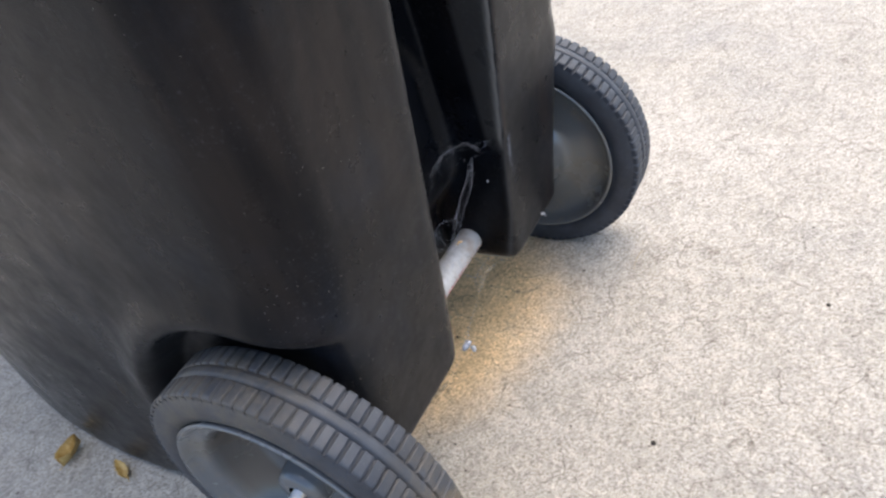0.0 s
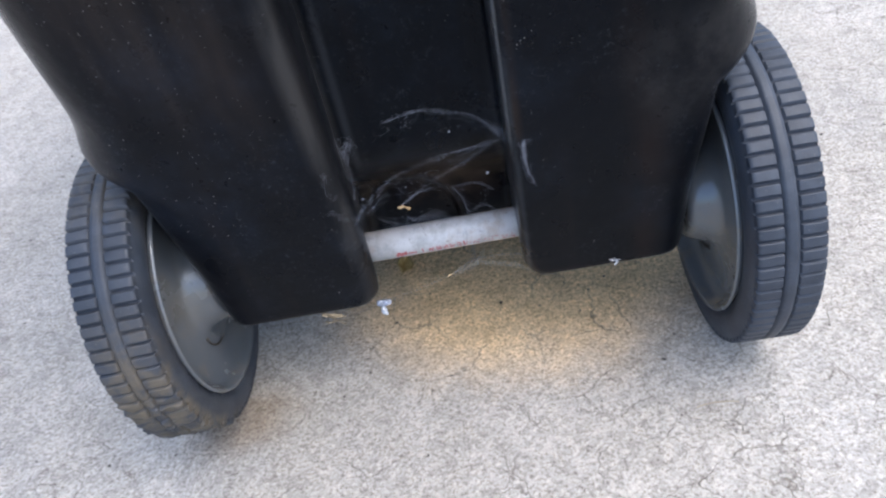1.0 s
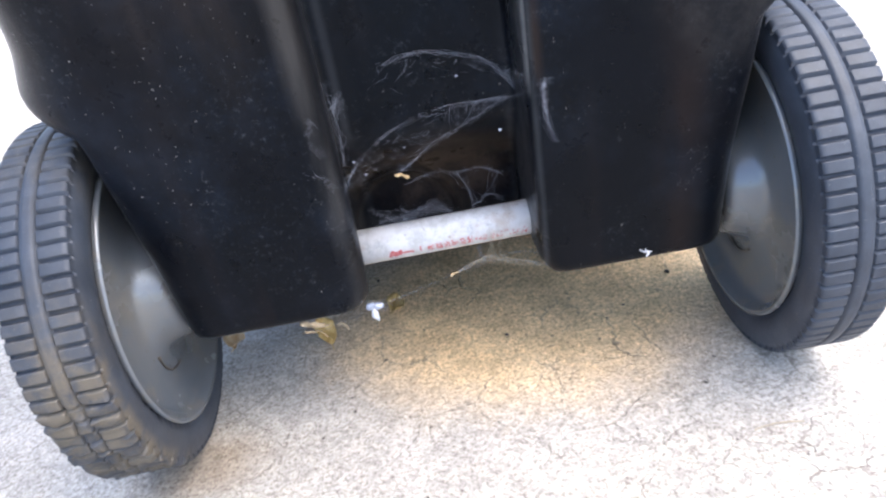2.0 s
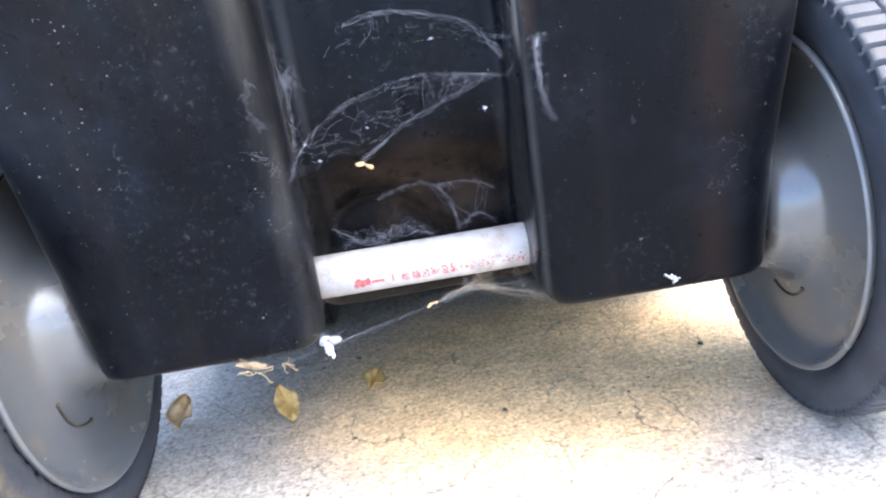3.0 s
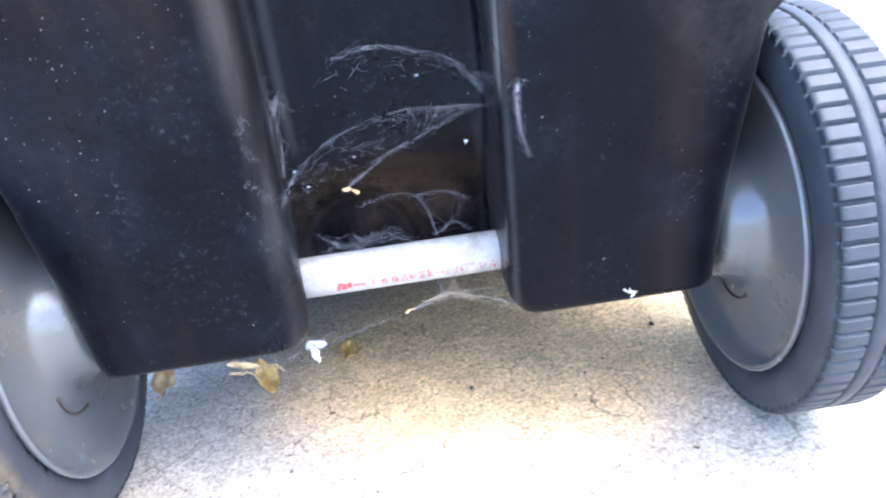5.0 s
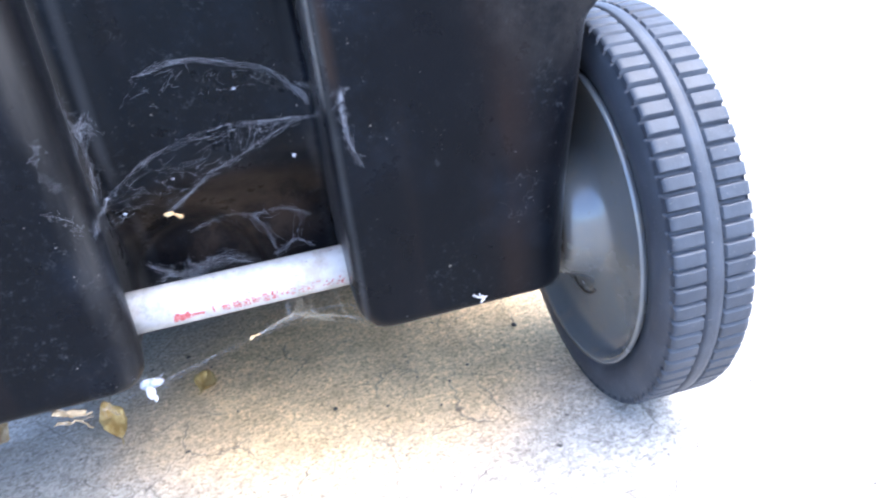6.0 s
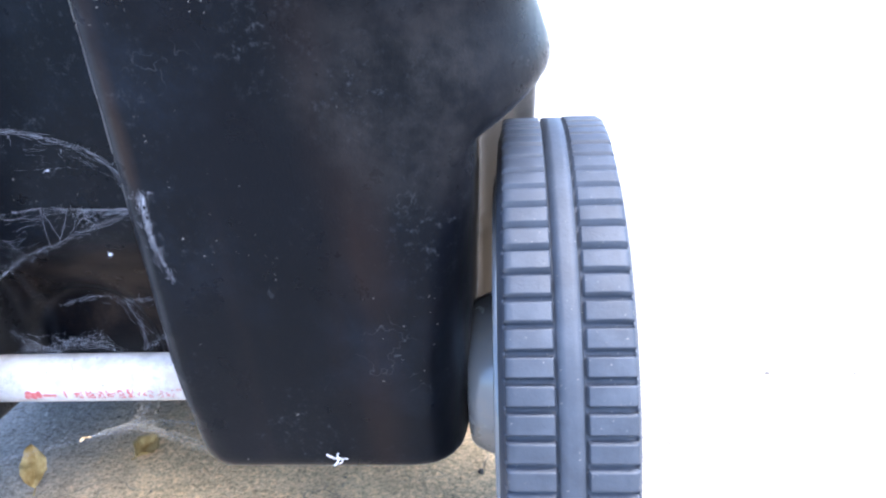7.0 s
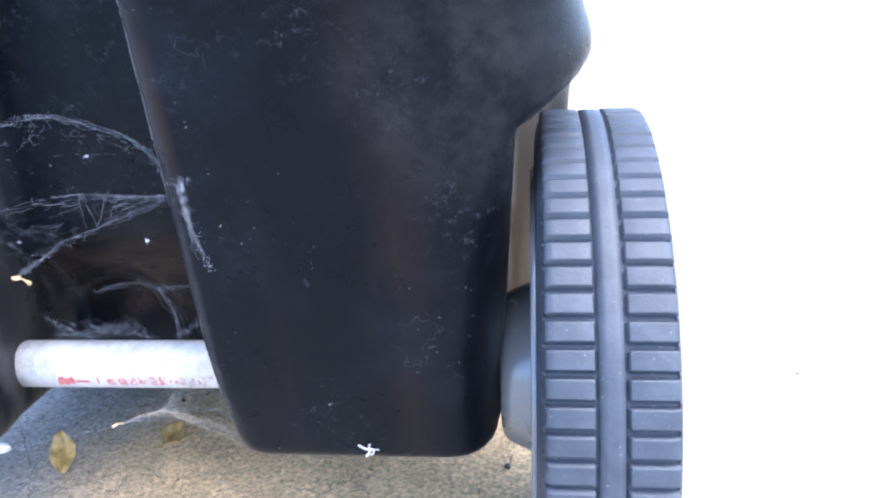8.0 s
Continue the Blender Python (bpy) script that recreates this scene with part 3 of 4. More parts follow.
def tyre_mesh(phase, muddy=False):
    """Carcass, centre rib and two rows of moulded blocks in one skin."""
    h = 0.0246
    wall = [(0.096, h - 0.005), (0.099, h - 0.0015), (0.1035, h - 0.0003), (0.1045, h + 0.0004), (0.110, h + 0.0008), (0.116, h + 0.0002), (0.1205, h - 0.001), (0.1232, h - 0.0022)]
    low, high = 0.1228, 0.1269
    # x, radius in the gap, radius on a block
    tread = [(0.0228, 0.122, 0.1246), (0.0224, 0.1222, 0.1258), (0.0213, low - 0.0007, high - 0.0003), (0.019, low, high), (0.0125, low, high), (0.0064, low, high), (0.0058, low, high - 0.0002), (0.0054, low, low), (0.0050, low, low), (0.0045, low, low), (0.0041, high - 0.0005, high - 0.0005), (0.0014, high - 0.0002, high - 0.0002)]
    half = [(x, r, r) for r, x in wall] + tread
    prof = half + [(-x, a, b) for x, a, b in reversed(half)]
    steps = [(0.0, 0), (0.14, 0), (0.27, 0), (0.29, 1), (0.36, 1), (0.65, 1), (0.93, 1), (0.98, 1)]
    verts, faces = [], []
    n = len(prof)
    rnd = random.Random(5)
    for k in range(TEETH):
        wear = rnd.uniform(0, 0.0003)
        for f, up in steps:
            a = math.radians(phase) + 2 * math.pi * (k + f) / TEETH
            for x, r0, r1 in prof:
                r = max(r0, r1 - wear) if up else r0
                if muddy and abs(x) < 0.0232:
                    u = Vector((x, -r * math.cos(a), r * math.sin(a)))
                    worn = max(0.0, 1.0 - ((math.degrees(a) % 360 - 336) / 40) ** 2)
                    r += worn * (0.0042 * noise.noise(u * 170) + 0.002 * noise.noise(u * 480) - (0 if up else 0.0016))
                verts.append((x, -r * math.cos(a), r * math.sin(a)))
    total = TEETH * len(steps)
    for i in range(total):
        for j in range(n - 1):
            p, q = i * n, ((i + 1) % total) * n
            faces.append((p + j, p + j + 1, q + j + 1, q + j))
    me = bpy.data.meshes.new("tyre")
    me.from_pydata(verts, [], faces)
    bm = bmesh.new()
    bm.from_mesh(me)
    bmesh.ops.recalc_face_normals(bm, faces=bm.faces)
    bm.to_mesh(me)
    bm.free()
    return me


def rim_mesh():
    bm = bmesh.new()
    # x to the bin's middle is positive
    face_in = [(0.0965, 0.0205), (0.0998, 0.0252), (0.0995, 0.0272), (0.0978, 0.0275), (0.0958, 0.0262), (0.0935, 0.0215), (0.0905, 0.0182), (0.0845, 0.0158), (0.0765, 0.015), (0.068, 0.0155), (0.061, 0.0164), (0.055, 0.0174), (0.0495, 0.0188), (0.0458, 0.021), (0.0435, 0.0245), (0.041, 0.03), (0.0387, 0.0355), (0.0368, 0.039), (0.0342, 0.0412), (0.03, 0.042), (0.0145, 0.0422), (0.0138, 0.037)]
    face_out = [(0.0085, -0.012), (0.017, -0.012), (0.0195, -0.0105), (0.021, -0.006), (0.0225, 0.008), (0.028, 0.0145), (0.036, 0.0175), (0.05, 0.0165), (0.06, 0.0125), (0.068, 0.006), (0.0745, -0.003), (0.0785, -0.012), (0.0805, -0.0165), (0.0835, -0.0185), (0.089, -0.0195), (0.0925, -0.0222), (0.0955, -0.0262), (0.0978, -0.0272), (0.0992, -0.0255), (0.0965, -0.0205)]
    lathe(bm, face_in, 128)
    lathe(bm, face_out, 128)
    bmesh.ops.recalc_face_normals(bm, faces=bm.faces)
    return bm


def wheelie_bin():
    top = tagged(new("wheelie_bin"), "black plastic wheeled rubbish bin, dusty, standing on concrete", "bin")
    part("body", bin_body(), PLASTIC, top)
    bm = bmesh.new()
    lathe(bm, [(0.0, -0.194), (0.0126, -0.194), (0.0126, 0.194), (0.0, 0.194)], 48)
    axle = part("axle", bm, PIPE, top, "white plastic pipe axle with red print")
    axle.location = (0, 0, AXLE_Z)
    axle_print(axle)
    for side in (-1, 1):
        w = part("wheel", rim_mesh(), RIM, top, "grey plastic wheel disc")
        w.location = (side * WHEEL_X, 0, AXLE_Z)
        w.rotation_euler = (0, math.pi, -0.013) if side > 0 else (0, -0.017, 0.012)
        part("tyre", tyre_mesh(3.4 if side > 0 else 2.0, side < 0), RUBBER if side > 0 else MUDDY_RUBBER, w, "black rubber tyre with block tread" if side > 0 else "black rubber tyre with worn, muddy tread")
        bm = bmesh.new()
        lathe(bm, [(0.0, -0.02), (0.0045, -0.02), (0.0055, -0.018), (0.0055, -0.006), (0.009, -0.006), (0.011, -0.004), (0.011, 0.002)], 24)
        scuff_arc(w, side)
        part("axle_bolt", bm, STEEL, w, "bright steel axle end")
    return top


def axle_print(axle):
    """The red line of print on the pipe: plain bars, too worn to read."""
    rnd = random.Random(11)
    rad = 0.01277
    bars = [(-0.0435, 0.0095, 0.0062, 0.92), (-0.0335, 0.0075, 0.0026, 0.8), (-0.0215, 0.001, 0.005, 0.9)]
    x = -0.0158
    while x < 0.056:
        w = rnd.uniform(0.0036, 0.0052)
        bars.append((x, w, rnd.uniform(0.0048, 0.0062), 0.62 if x < 0.014 else 0.28))
        x += w + rnd.uniform(0.0009, 0.0018)
    line = bmesh.new()
    for n, (x, w, h, keep) in enumerate(bars):
        bm = bmesh.new() if n < 2 else line
        a0 = math.radians(17 + rnd.uniform(-2, 2))
        rows = []
        for i in range(7):
            a = a0 + (i / 6 - 0.5) * h / rad
            rows.append([bm.verts.new((x + (u + rnd.uniform(-0.07, 0.07)) * w, -rad * math.cos(a), -rad * math.sin(a))) for u in (0, 0.2, 0.4, 0.6, 0.8, 1)])
        for i in range(6):
            for j in range(5):
                edge = n < 2 and i in (0, 5) and rnd.random() < 0.4
                if (n < 2 and not edge) or (n >= 2 and rnd.random() < keep):
                    bm.faces.new((rows[i][j], rows[i][j + 1], rows[i + 1][j + 1], rows[i + 1][j]))
        if n < 2:
            part("printed_bar", bm, RED, axle, "faded red print")
    tagged(part("printed_line", line, RED, axle), "worn red print along the pipe", kind="stuff")


def strand(bm, pts, r, rnd, sag=0.0, n=14, jitter=0.0006):
    """A silk thread through some points, smoothed and a little uneven."""
    pts = [Vector(p) for p in pts]
    out = []
    for i in range(len(pts) - 1):
        p0, p1, p2, p3 = pts[max(i - 1, 0)], pts[i], pts[i + 1], pts[min(i + 2, len(pts) - 1)]
        for k in range(n):
            t = k / n
            q = 0.5 * (2 * p1 + (p2 - p0) * t + (2 * p0 - 5 * p1 + 4 * p2 - p3) * t * t + (3 * p1 - p0 - 3 * p2 + p3) * t ** 3)
            q.z -= sag * 4 * t * (1 - t)
            out.append(q + Vector((rnd.uniform(-1, 1), rnd.uniform(-1, 1), rnd.uniform(-1, 1))) * jitter)
    out.append(pts[-1])
    tube(bm, out, r, 4)
    return out


def wisp(bm, at, size, rnd):
    """A short curled end of silk."""
    d = Vector((rnd.uniform(-1, 1), rnd.uniform(-0.4, 0.4), rnd.uniform(-0.8, 0.8))).normalized()
    pts, p = [], Vector(at)
    for k in range(5):
        pts.append(p.copy())
        d = (d + Vector((rnd.uniform(-1, 1), rnd.uniform(-0.5, 0.5), rnd.uniform(-1, 1))) * 0.8).normalized()
        p += d * size / 4
    strand(bm, pts, rnd.uniform(0.000008, 0.000024), rnd, n=3, jitter=0.00015)


def on_sheet(top, low, u, v):
    """A place between two lines, u along them and v from the upper to the lower one."""
    out = []
    for line in (top, low):
        f = min(max(u, 0.0), 1.0) * (len(line) - 1)
        k = min(int(f), len(line) - 2)
        out.append(line[k].lerp(line[k + 1], f - k))
    return out[0].lerp(out[1], v) + Vector((0, 0.004 * math.sin(v * math.pi), 0))


def cobweb(label, threads, fine, seed, thick=0.0001, loose=0.0011, sheet=(), strays=0.25, dense=1.0, bundle=14, mat=None):
    """Loose bundles of fine fibres along the main threads, curled wisps, and a dusty gauze between two of them."""
    rnd = random.Random(seed)
    bm = bmesh.new()
    flat = []
    for pts in threads:
        laid = strand(bm, pts, thick * 0.5, rnd, jitter=0.0003)
        flat += laid
        for _ in range(bundle):
            i = rnd.randrange(0, max(1, len(laid) - 3))
            cut = laid[i:i + rnd.randrange(3, 10)]
            off = Vector((rnd.gauss(0, loose), rnd.gauss(0, loose), rnd.gauss(-0.3 * loose, loose)))
            if len(cut) > 1:
                strand(bm, [p + off * rnd.uniform(0.2, 1.0) for p in cut[::2]], rnd.uniform(0.000008, 0.000018), rnd, n=4, jitter=0.0005)
        for _ in range(bundle * 5):
            p = rnd.choice(laid)
            wisp(bm, p + Vector((rnd.gauss(0, loose), rnd.gauss(0, loose), rnd.gauss(-0.4 * loose, loose))) * 0.7, rnd.uniform(0.0008, 0.0028), rnd)
    for _ in range(fine):
        a = rnd.choice(flat)
        if rnd.random() < strays:
            wisp(bm, a + Vector((rnd.gauss(0, 1), rnd.gauss(0, 0.6), rnd.gauss(-0.6, 1))) * 0.0012, rnd.uniform(0.002, 0.006), rnd)
            continue
        near = [p for p in flat if 0.004 < (p - a).length < 0.02]
        if near:
            b = rnd.choice(near)
            mid = (a + b) / 2 + Vector((rnd.uniform(-1, 1), rnd.uniform(-1, 1), rnd.uniform(-1.4, 0.4))) * 0.002
            strand(bm, [a, mid, b], rnd.uniform(0.000012, 0.00003), rnd, n=5, jitter=0.0002)
    if sheet:
        # curls and knots of thread lying in the gauze, most of them near its upper hem
        top, low = [[Vector(p) for p in row] for row in sheet]
        for _ in range(int(fine * 2.4 * dense)):
            u, v = rnd.random() ** 0.8, rnd.random() ** 1.4
            if (on_sheet(top, low, u, 0) - on_sheet(top, low, u, 1)).length < 0.006:
                continue
            turn, path = rnd.uniform(0, 6.28), []
            for k in range(rnd.randrange(4, 9)):
                path.append(on_sheet(top, low, u, min(max(v, 0.0), 1.0)))
                turn += rnd.uniform(-1.1, 1.1)
                u += 0.022 * math.cos(turn)
                v += 0.07 * math.sin(turn)
            strand(bm, path, rnd.uniform(0.000009, 0.000022), rnd, n=4, jitter=0.0002)
    ob = tagged(part("cobweb", bm, mat or SILK), label, "cobweb", group="cobwebs on the bin", kind="stuff")
    if sheet:
        bm = bmesh.new()
        density = bm.verts.layers.float.new("density")
        grid = [[bm.verts.new(on_sheet(top, low, i / 32, j / 8) + Vector((0, rnd.uniform(-0.0008, 0.0008), 0))) for j in range(9)] for i in range(33)]
        for row in grid:
            for j, v in enumerate(row):
                v[density] = dense * (1 - j / 8) ** 1.3
        for i in range(32):
            for j in range(8):
                bm.faces.new((grid[i][j], grid[i + 1][j], grid[i + 1][j + 1], grid[i][j + 1]))
        part("gauze", bm, GAUZE, ob, "thin see-through silk sheet")
    return ob


def tuft(name, label, at, size, mat, seed, stretch=(1, 1, 1), threads=12):
    """A small lump of fluff with loose fibres."""
    rnd = random.Random(seed)
    bm = bmesh.new()
    for _ in range(4):
        m = Matrix.Translation((rnd.uniform(-1, 1) * size * 0.35, rnd.uniform(-1, 1) * size * 0.25, rnd.uniform(-1, 1) * size * 0.35))
        made = bmesh.ops.create_icosphere(bm, subdivisions=2, radius=size * rnd.uniform(0.2, 0.42), matrix=m)
        for v in made["verts"]:
            v.co += v.normal * noise.noise(v.co * (2.2 / size) + Vector((seed, 0, 0))) * size * 0.22
    for _ in range(threads):
        a = Vector((rnd.uniform(-1, 1), rnd.uniform(-1, 1), rnd.uniform(-1, 1))) * size * 0.3
        b = a + Vector((rnd.uniform(-1, 1), rnd.uniform(-1, 1), rnd.uniform(-1, 1))) * size * 0.75
        strand(bm, [a, (a + b) / 2 + Vector((0, 0, rnd.uniform(-1, 1) * size * 0.2)), b], 0.00006, rnd, n=4)
    for v in bm.verts:
        v.co = Vector((v.co.x * stretch[0], v.co.y * stretch[1], v.co.z * stretch[2]))
    ob = part(name, bm, mat)
    ob.location = at
    return tagged(ob, label, "fluff")


def dry_leaf(label, at, length, width, curl, turn, tilt=0.0, name="dry_leaf", mat=None, crumple=0.0012, pitch=0.0):
    """A curled leaf blade with a midrib and a short stalk."""
    bm = bmesh.new()
    rnd = random.Random(int(length * 1e5) + int(turn))
    n, m = 12, 7
    grid = []
    for i in range(n + 1):
        t = i / n
        w = width * math.sin(math.pi * min(1, t * 0.96 + 0.04)) ** 0.75 * (1 - 0.25 * t) * rnd.uniform(0.9, 1.08)
        row = []
        for j in range(m):
            u = j / (m - 1) * 2 - 1
            z = curl * (abs(u) ** 1.6) * width + 0.25 * curl * length * (t - 0.5) ** 2 * 2 + 0.0012 + noise.noise(Vector((t * 4, u * 2, turn))) * crumple
            row.append(bm.verts.new(((t - 0.5) * length, u * w * 0.5, z)))
        grid.append(row)
    for i in range(n):
        for j in range(m - 1):
            bm.faces.new((grid[i][j], grid[i + 1][j], grid[i + 1][j + 1], grid[i][j + 1]))
    thick = bmesh.ops.extrude_face_region(bm, geom=bm.faces[:])
    for v in thick["geom"]:
        if isinstance(v, bmesh.types.BMVert):
            v.co.z += 0.0004
    tube(bm, [grid[0][3].co, grid[3][3].co, grid[8][3].co, grid[n][3].co], 0.0004, 5, 0.4)
    tube(bm, [grid[0][3].co, grid[0][3].co + Vector((-length * 0.18, 0.001, 0.001))], 0.0005, 5)
    low = min(v.co.z for v in bm.verts)
    for v in bm.verts:
        v.co.z -= low
    ob = part(name, bm, mat or LEAF)
    ob.matrix_world = pose(*at, tilt, pitch, turn)
    return tagged(ob, label, "leaf", group="dry leaves")


def scuff_arc(wheel, side):
    """A raised curved mould mark with two pin dots on the wheel's inner face."""
    bm = bmesh.new()
    pts = []
    first, last = (222, 262) if side < 0 else (252, 290)
    for k in range(15):
        t = k / 14
        a = math.radians(first + (last - first) * t)
        r = 0.0535 + 0.009 * math.sin(t * math.pi * 0.62)
        pts.append((0.0182 - 0.16 * (r - 0.0535), r * math.cos(a), -side * r * math.sin(a)))
    tube(bm, pts, 0.0008, 6)
    for p in (pts[0], pts[-1]):
        bmesh.ops.create_icosphere(bm, subdivisions=2, radius=0.0014, matrix=Matrix.Translation(p))
    part("mould_mark", bm, mat_plain("dark_mark", (0.03, 0.025, 0.02), (0.07, 0.055, 0.04), 0.6), wheel, "dark curved mould mark")


ground()
wheelie_bin()

# cobwebs in the recess, round the axle and under the legs
ARC = [(-0.0575, -0.06, 0.196), (-0.048, -0.062, 0.212), (-0.022, -0.056, 0.228), (0.012, -0.05, 0.2345), (0.036, -0.042, 0.231), (0.0575, -0.03, 0.226)]
HEM = [(0.046, -0.037, 0.2285), (0.026, -0.044, 0.221), (0.002, -0.046, 0.212), (-0.014, -0.047, 0.203), (-0.024, -0.047, 0.1975)]
UPPER = [(-0.024, -0.042, 0.2625), (-0.006, -0.041, 0.2672), (0.012, -0.041, 0.2645), (0.0355, -0.042, 0.2575), (0.05, -0.042, 0.244), (0.0545, -0.042, 0.235)]
cobweb("white cobweb arching across the recess between the bin's legs", [ARC, HEM], 70, 3, 0.000022, 0.0008, (ARC, [ARC[0]] + HEM[::-1] + [ARC[-1]]), 0.12, 0.9, 18)
VEIL = [(-0.04, -0.05, 0.237), (-0.002, -0.046, 0.25), (0.028, -0.042, 0.25), (0.052, -0.046, 0.24), (0.0735, -0.0665, 0.241)]
cobweb("faint dusty cobweb hanging in the bin's recess",
       [UPPER], 60, 4, 0.000009, 0.0014, (UPPER, VEIL), 0.15, 0.45, 4)
cobweb("taut thread from the recess cobweb to the leg's edge",
       [[(0.0505, -0.044, 0.247), (0.062, -0.058, 0.2445), (0.0722, -0.0672, 0.2445)], [(0.0575, -0.03, 0.226), (0.0595, -0.05, 0.2345), (0.0612, -0.062, 0.2435)]], 8, 14, 0.00003, 0.0005)
TANGLE = [[(-0.0555, -0.05, 0.262), (-0.056, -0.042, 0.245), (-0.056, -0.03, 0.238), (-0.0555, -0.035, 0.218), (-0.056, -0.046, 0.207)], [(-0.056, -0.048, 0.235), (-0.054, -0.03, 0.246), (-0.051, -0.02, 0.238)]]
cobweb("dusty tangle of silk clinging to the recess wall", TANGLE, 110, 25, 0.00001, 0.0035, (), 0.6)
cobweb("wisps of silk on the rounded edge of the bin's leg",
       [[(-0.0665, -0.0655, 0.247), (-0.07, -0.0645, 0.232), (-0.064, -0.0615, 0.222)], [(-0.074, -0.0625, 0.213), (-0.066, -0.0595, 0.206), (-0.062, -0.057, 0.198)]], 26, 41, 0.00001, 0.0025, (), 0.8, 1.0, 6)
cobweb("tangled grey cobweb over the white axle pipe",
       [[(-0.052, -0.004, 0.1415), (-0.04, -0.004, 0.1475), (-0.028, -0.003, 0.1445), (-0.015, -0.002, 0.151), (-0.002, 0.0, 0.145), (0.008, 0.0, 0.1415)],
        [(-0.047, -0.002, 0.1415), (-0.033, 0.004, 0.15), (-0.018, 0.002, 0.144), (-0.006, 0.003, 0.1515), (0.004, 0.0, 0.142)],
        [(-0.05, 0.0, 0.154), (-0.036, 0.002, 0.1445), (-0.022, -0.004, 0.142)]], 110, 5, 0.000022, 0.0022, (), 0.5)
cobweb("looping dusty thread over the axle",
       [[(-0.024, 0.006, 0.166), (-0.004, 0.004, 0.172), (0.012, 0.004, 0.169), (0.019, 0.003, 0.157), (0.021, 0.0, 0.1425)],
        [(0.012, 0.004, 0.169), (0.03, 0.006, 0.169), (0.044, 0.0, 0.164)],
        [(0.021, 0.0, 0.1435), (0.034, 0.0, 0.15), (0.044, 0.0, 0.1425)]], 60, 15, 0.00003, 0.0007, (), 0.45)
cobweb("slack cobweb strung under the axle between the legs",
       [[(-0.118, -0.036, 0.097), (-0.09, -0.042, 0.0945), (-0.059, -0.042, 0.1005), (-0.03, -0.038, 0.106), (-0.001, -0.034, 0.1115), (0.022, -0.03, 0.1145), (0.045, -0.034, 0.112), (0.066, -0.038, 0.106)],
        [(0.022, -0.03, 0.1145), (0.02, -0.018, 0.113), (0.02, -0.006, 0.1145)],
        [(0.0, -0.034, 0.1115), (0.022, -0.02, 0.112), (0.05, -0.02, 0.111), (0.062, -0.022, 0.107)]], 80, 6, 0.00006, 0.0011)

cobweb("pale straw-coloured fibres hanging from the axle pipe",
       [[(0.0288, -0.0125, 0.131), (0.0285, -0.022, 0.129), (0.0268, -0.031, 0.1225), (0.0219, -0.033, 0.119), (0.0175, -0.034, 0.117)],
        [(0.0268, -0.031, 0.1225), (0.031, -0.032, 0.116), (0.0381, -0.032, 0.1111), (0.0531, -0.034, 0.106), (0.062, -0.036, 0.103)],
        [(0.0219, -0.033, 0.119), (0.03, -0.03, 0.1155), (0.0345, -0.03, 0.1125)],
        [(0.031, -0.0125, 0.1285), (0.034, -0.022, 0.124), (0.033, -0.03, 0.1165), (0.041, -0.031, 0.112)],
        [(0.046, -0.0125, 0.127), (0.049, -0.024, 0.119), (0.053, -0.032, 0.1085), (0.066, -0.036, 0.1045)],
        [(0.004, -0.033, 0.113), (0.014, -0.033, 0.1165), (0.0219, -0.033, 0.119)]], 110, 31, 0.00011, 0.0011, ([(-0.001, -0.034, 0.1125), (0.0219, -0.033, 0.119), (0.0381, -0.032, 0.1135), (0.062, -0.036, 0.106)], [(-0.001, -0.033, 0.1095), (0.022, -0.03, 0.1115), (0.045, -0.03, 0.1075), (0.064, -0.034, 0.102)]), 0.4, 0.6, 12, STRAW)
cobweb("dusty silk streak down the edge of the bin's leg",
       [[(0.0686, -0.0668, 0.2440), (0.0678, -0.0655, 0.2374), (0.0674, -0.0645, 0.2301), (0.0682, -0.0633, 0.2226), (0.0698, -0.0621, 0.2148), (0.072, -0.0607, 0.2056)],
        [(0.0684, -0.0668, 0.2440), (0.0674, -0.0655, 0.2370), (0.0676, -0.0645, 0.2290)]], 80, 21, 0.00001, 0.0009, (), 0.9, 1.0, 24)

tuft("silk_tuft", "white silk egg sac hanging under the bin's leg", (-0.0583, -0.0535, 0.1022), 0.0068, FLUFF, 2, (0.8, 0.8, 1.5), 4)
tuft("silk_tuft", "bluish fluff of silk at the corner of the bin's leg", (-0.0572, -0.0475, 0.1055), 0.0078, SILK, 6, (1.3, 0.8, 0.9), 22)
tuft("silk_scrap", "small white silk speck in the cobweb", (0.0415, -0.0505, 0.2137), 0.0019, SILK, 9, (1, 0.7, 0.8), 4)
for spot, size in (((-0.049, -0.05, 0.2102), 0.0009), ((-0.0432, -0.05, 0.2012), 0.001), ((0.0207, -0.048, 0.2503), 0.0011), ((-0.0172, -0.05, 0.2135), 0.0007)):
    tuft("silk_scrap", "tiny white speck of silk in the cobweb", spot, size, SILK, int(size * 1e5), (1.3, 0.7, 0.7), 3)
tuft("silk_scrap", "white silk patch on the leg's edge", (0.0682, -0.0656, 0.2405), 0.001, SILK, 12, (0.7, 0.3, 2.8), 5)

PALE = mat_plain("pale_petal", (0.46, 0.27, 0.1), (0.66, 0.5, 0.3), 0.6, 120)


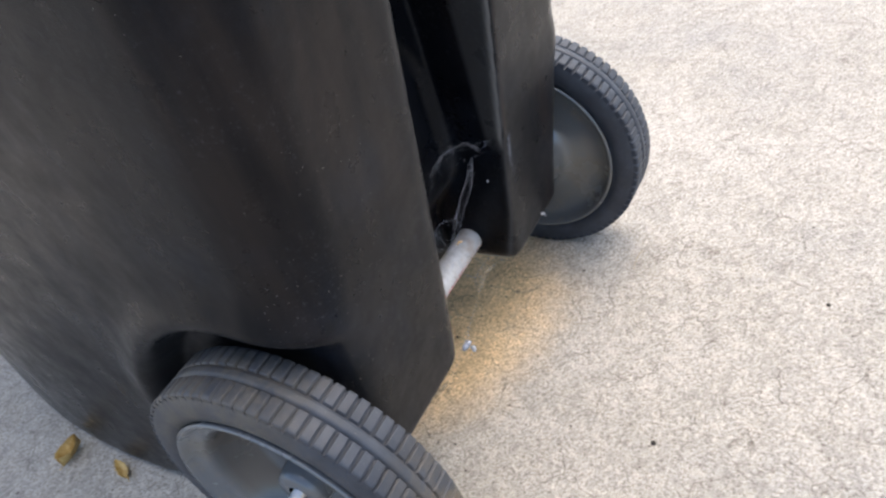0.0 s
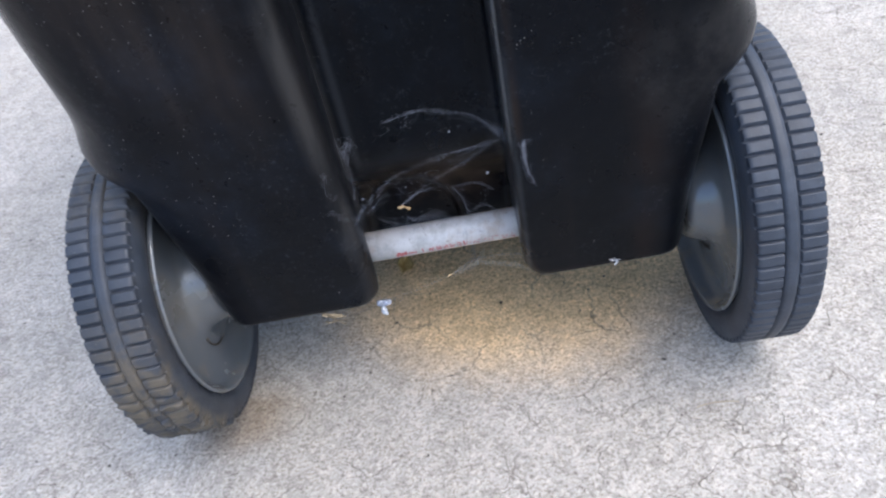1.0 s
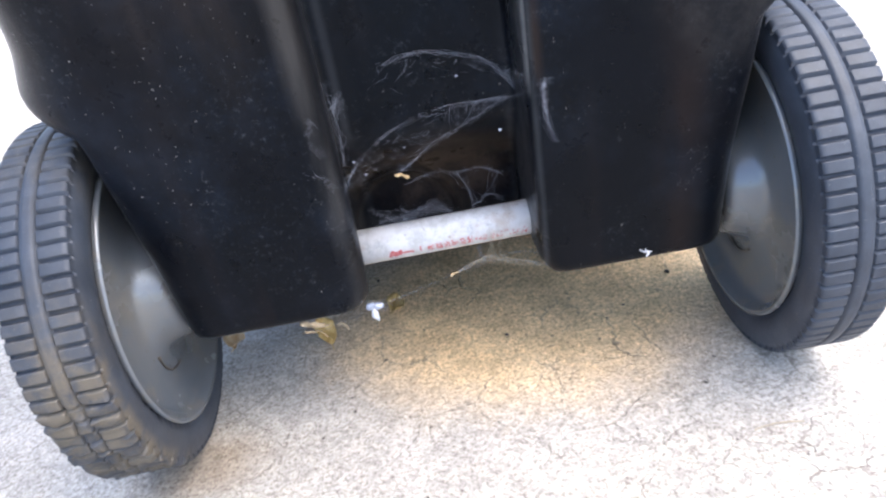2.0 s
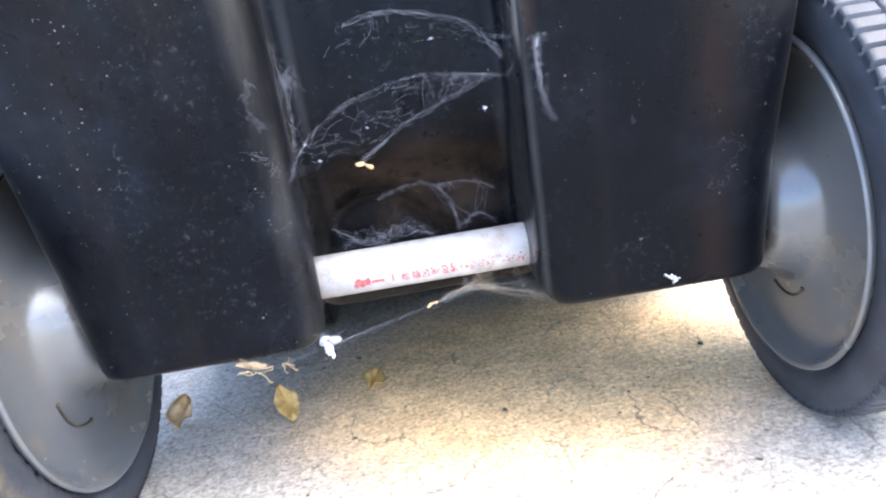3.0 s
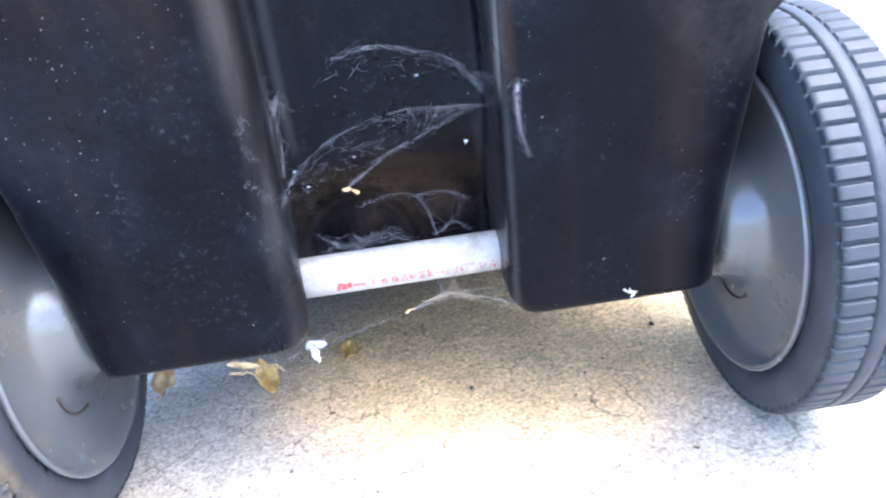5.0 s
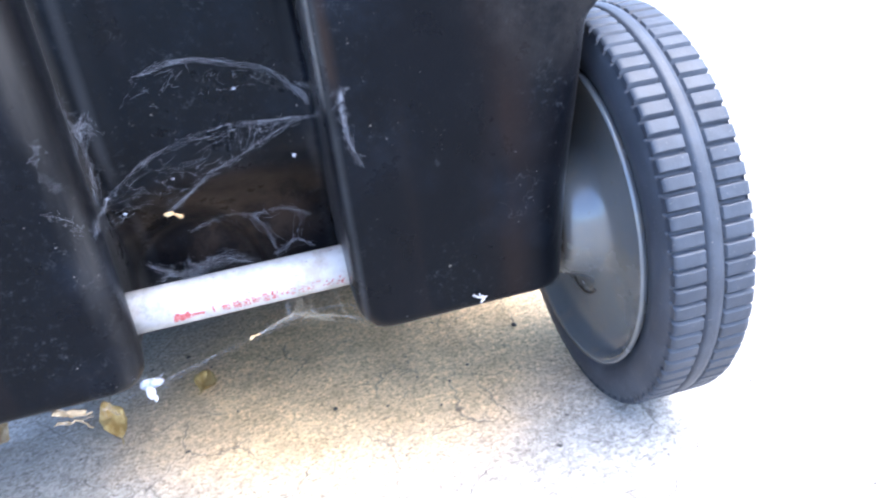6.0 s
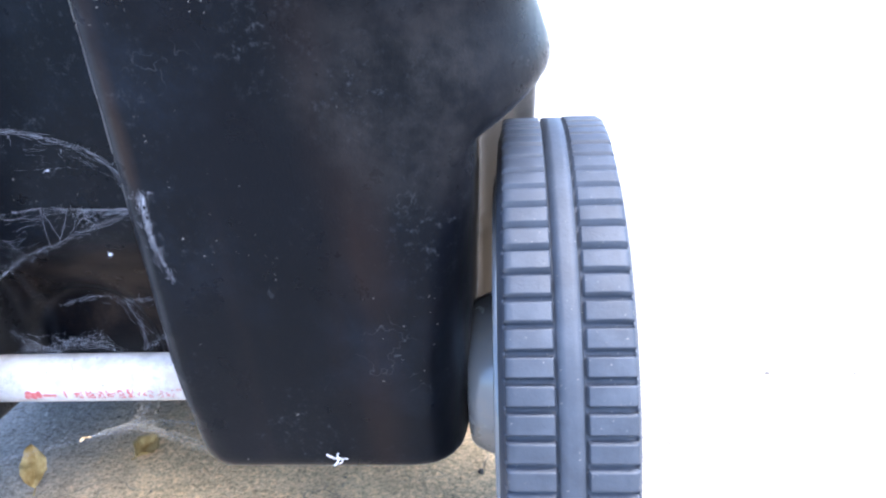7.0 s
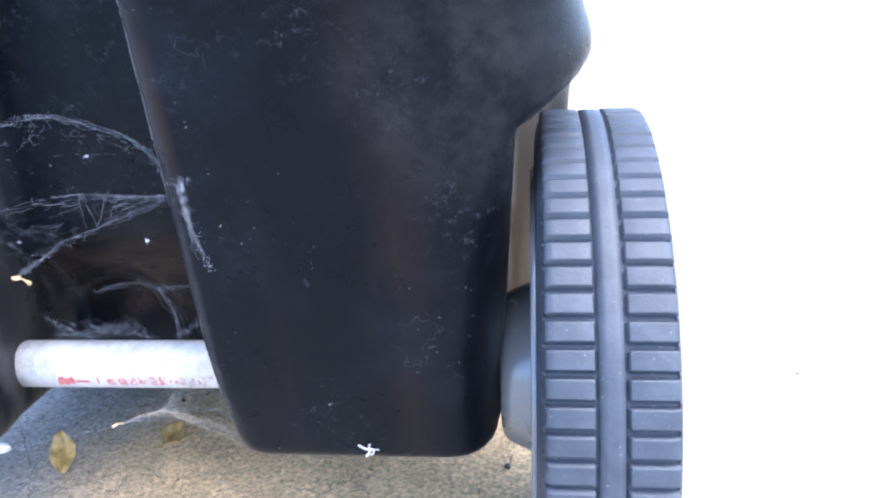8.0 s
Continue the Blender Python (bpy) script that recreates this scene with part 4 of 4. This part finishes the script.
def torn_petal(label, at, size, mat, seed, turn):
    """A small torn, buckled scrap of petal with a crooked outline."""
    rnd = random.Random(seed)
    bm = bmesh.new()
    rim, mid = [], []
    for k in range(22):
        a = 2 * math.pi * k / 22
        r = size * (0.42 + 0.3 * math.cos(2 * a) + 0.2 * math.cos(3 * a + 1.0) + rnd.uniform(-0.08, 0.08))
        for ring, f in ((rim, 1.0), (mid, 0.5)):
            x, z = f * r * math.cos(a), 0.62 * f * r * math.sin(a)
            ring.append(bm.verts.new((x, size * 0.3 * noise.noise(Vector((x, z, 0)) * (3 / size) + Vector((seed, 0, 0))), z)))
    hub = bm.verts.new((0, 0, 0))
    for k in range(22):
        j = (k + 1) % 22
        bm.faces.new((rim[k], rim[j], mid[j], mid[k]))
        bm.faces.new((mid[k], mid[j], hub))
    thick = bmesh.ops.extrude_face_region(bm, geom=bm.faces[:])
    for v in thick["geom"]:
        if isinstance(v, bmesh.types.BMVert):
            v.co.y += 0.0003
    ob = part("dry_petal", bm, mat)
    ob.matrix_world = pose(*at, 0, turn, 0)
    return tagged(ob, label, "petal", group="dry petals in the cobwebs")


torn_petal("small torn cream-orange petal caught in the cobweb", (-0.022, -0.0485, 0.1955), 0.0062, PALE, 3, 24)
torn_petal("small dry petal caught in the slack cobweb", (-0.001, -0.0345, 0.1118), 0.0046, PALE, 8, -15)
CURL = mat_plain("pale_curl", (0.17, 0.125, 0.07), (0.32, 0.25, 0.16), 0.7, 200)


def curl_scrap(label, at, size, mat, seed, thick=0.0006):
    """A torn, curled shred with a few twisted arms."""
    rnd = random.Random(seed)
    bm = bmesh.new()
    for _ in range(5):
        d = Vector((rnd.uniform(-1, 1), rnd.uniform(-0.3, 0.3), rnd.uniform(-0.4, 0.3))).normalized()
        pts, p = [], Vector((0, 0, 0))
        for k in range(5):
            pts.append(p.copy())
            d = (d + Vector((rnd.uniform(-1, 1), rnd.uniform(-0.3, 0.3), rnd.uniform(-0.8, 0.8))) * 1.1).normalized()
            p += d * size / 5
        strand(bm, pts, thick * rnd.uniform(0.5, 1.1), rnd, n=5, jitter=0.0002)
    ob = part("silk_scrap", bm, mat)
    ob.location = at
    return tagged(ob, label, "fluff")


curl_scrap("curled pale shred hanging under the bin's leg", (-0.1, -0.046, 0.094), 0.015, CURL, 4, 0.0004)
dry_leaf("pale curled flake caught in silk under the bin's leg", (-0.104, -0.044, 0.0955), 0.017, 0.005, 0.5, 178, 60, "dry_flake", CURL, crumple=0.002, pitch=-14)
curl_scrap("tiny pale shred stuck in silk under the leg", (-0.083, -0.046, 0.0965), 0.01, CURL, 9, 0.00025)
curl_scrap("torn white silk flake stuck near the leg's lower edge", (0.1285, -0.0465, 0.108), 0.0075, FLUFF, 17, 0.0007)
dry_leaf("pale crumpled dry leaf on the concrete", (-0.2048, 0.106, 0.0072), 0.025, 0.026, 0.25, 70, 0, mat=PALE, crumple=0.006, pitch=-33)
dry_leaf("yellow-brown dry leaf on the concrete", (-0.122, 0.0815, 0.0108), 0.03, 0.02, 0.25, 115, 0, crumple=0.005, pitch=-38)
dry_leaf("amber dry leaf on the concrete under the bin", (-0.061, 0.1185, 0.0005), 0.024, 0.02, 0.3, 80, 25)
dry_leaf("yellow dry leaf beside the bin's base", (-0.232, 0.326, 0.0005), 0.036, 0.014, 0.3, 70)
dry_leaf("brown crumpled dry leaf beside the bin's base", (-0.236, 0.41, 0.0005), 0.034, 0.024, 0.6, 15)


def crumb(at, size, seed):
    """A dark grain of grit."""
    bm = bmesh.new()
    made = bmesh.ops.create_icosphere(bm, subdivisions=2, radius=size)
    for v in made["verts"]:
        v.co *= 1 + 0.5 * noise.noise(v.co * (1.3 / size) + Vector((seed, 0, 0)))
        v.co.z = max(v.co.z * 0.7, -size * 0.4)
    ob = part("grit", bm, mat_plain("grit", (0.03, 0.025, 0.02), (0.07, 0.06, 0.05), 0.8))
    ob.location = (*at, size * 0.4)
    return tagged(ob, "dark crumb of grit on the concrete", "grit", group="grit on the concrete")


for n, (at, size) in enumerate((((0.189, 0.09), 0.0022), ((0.034, 0.04), 0.0016), ((-0.043, -0.199), 0.0024), ((0.156, -0.314), 0.0022), ((-0.075, 0.17), 0.0018))):
    crumb(at, size, n * 3.1)

bm = bmesh.new()
strand(bm, [(-0.016, 0, 0.0008), (-0.004, 0.0015, 0.0014), (0.008, 0.001, 0.001), (0.017, -0.001, 0.0008)], 0.0006, random.Random(8), jitter=0.0001)
stalk = part("dry_stalk", bm, STRAW)
stalk.location = (0.19, -0.117, 0.0)
tagged(stalk, "thin dry grass stalk lying on the concrete", "stalk")
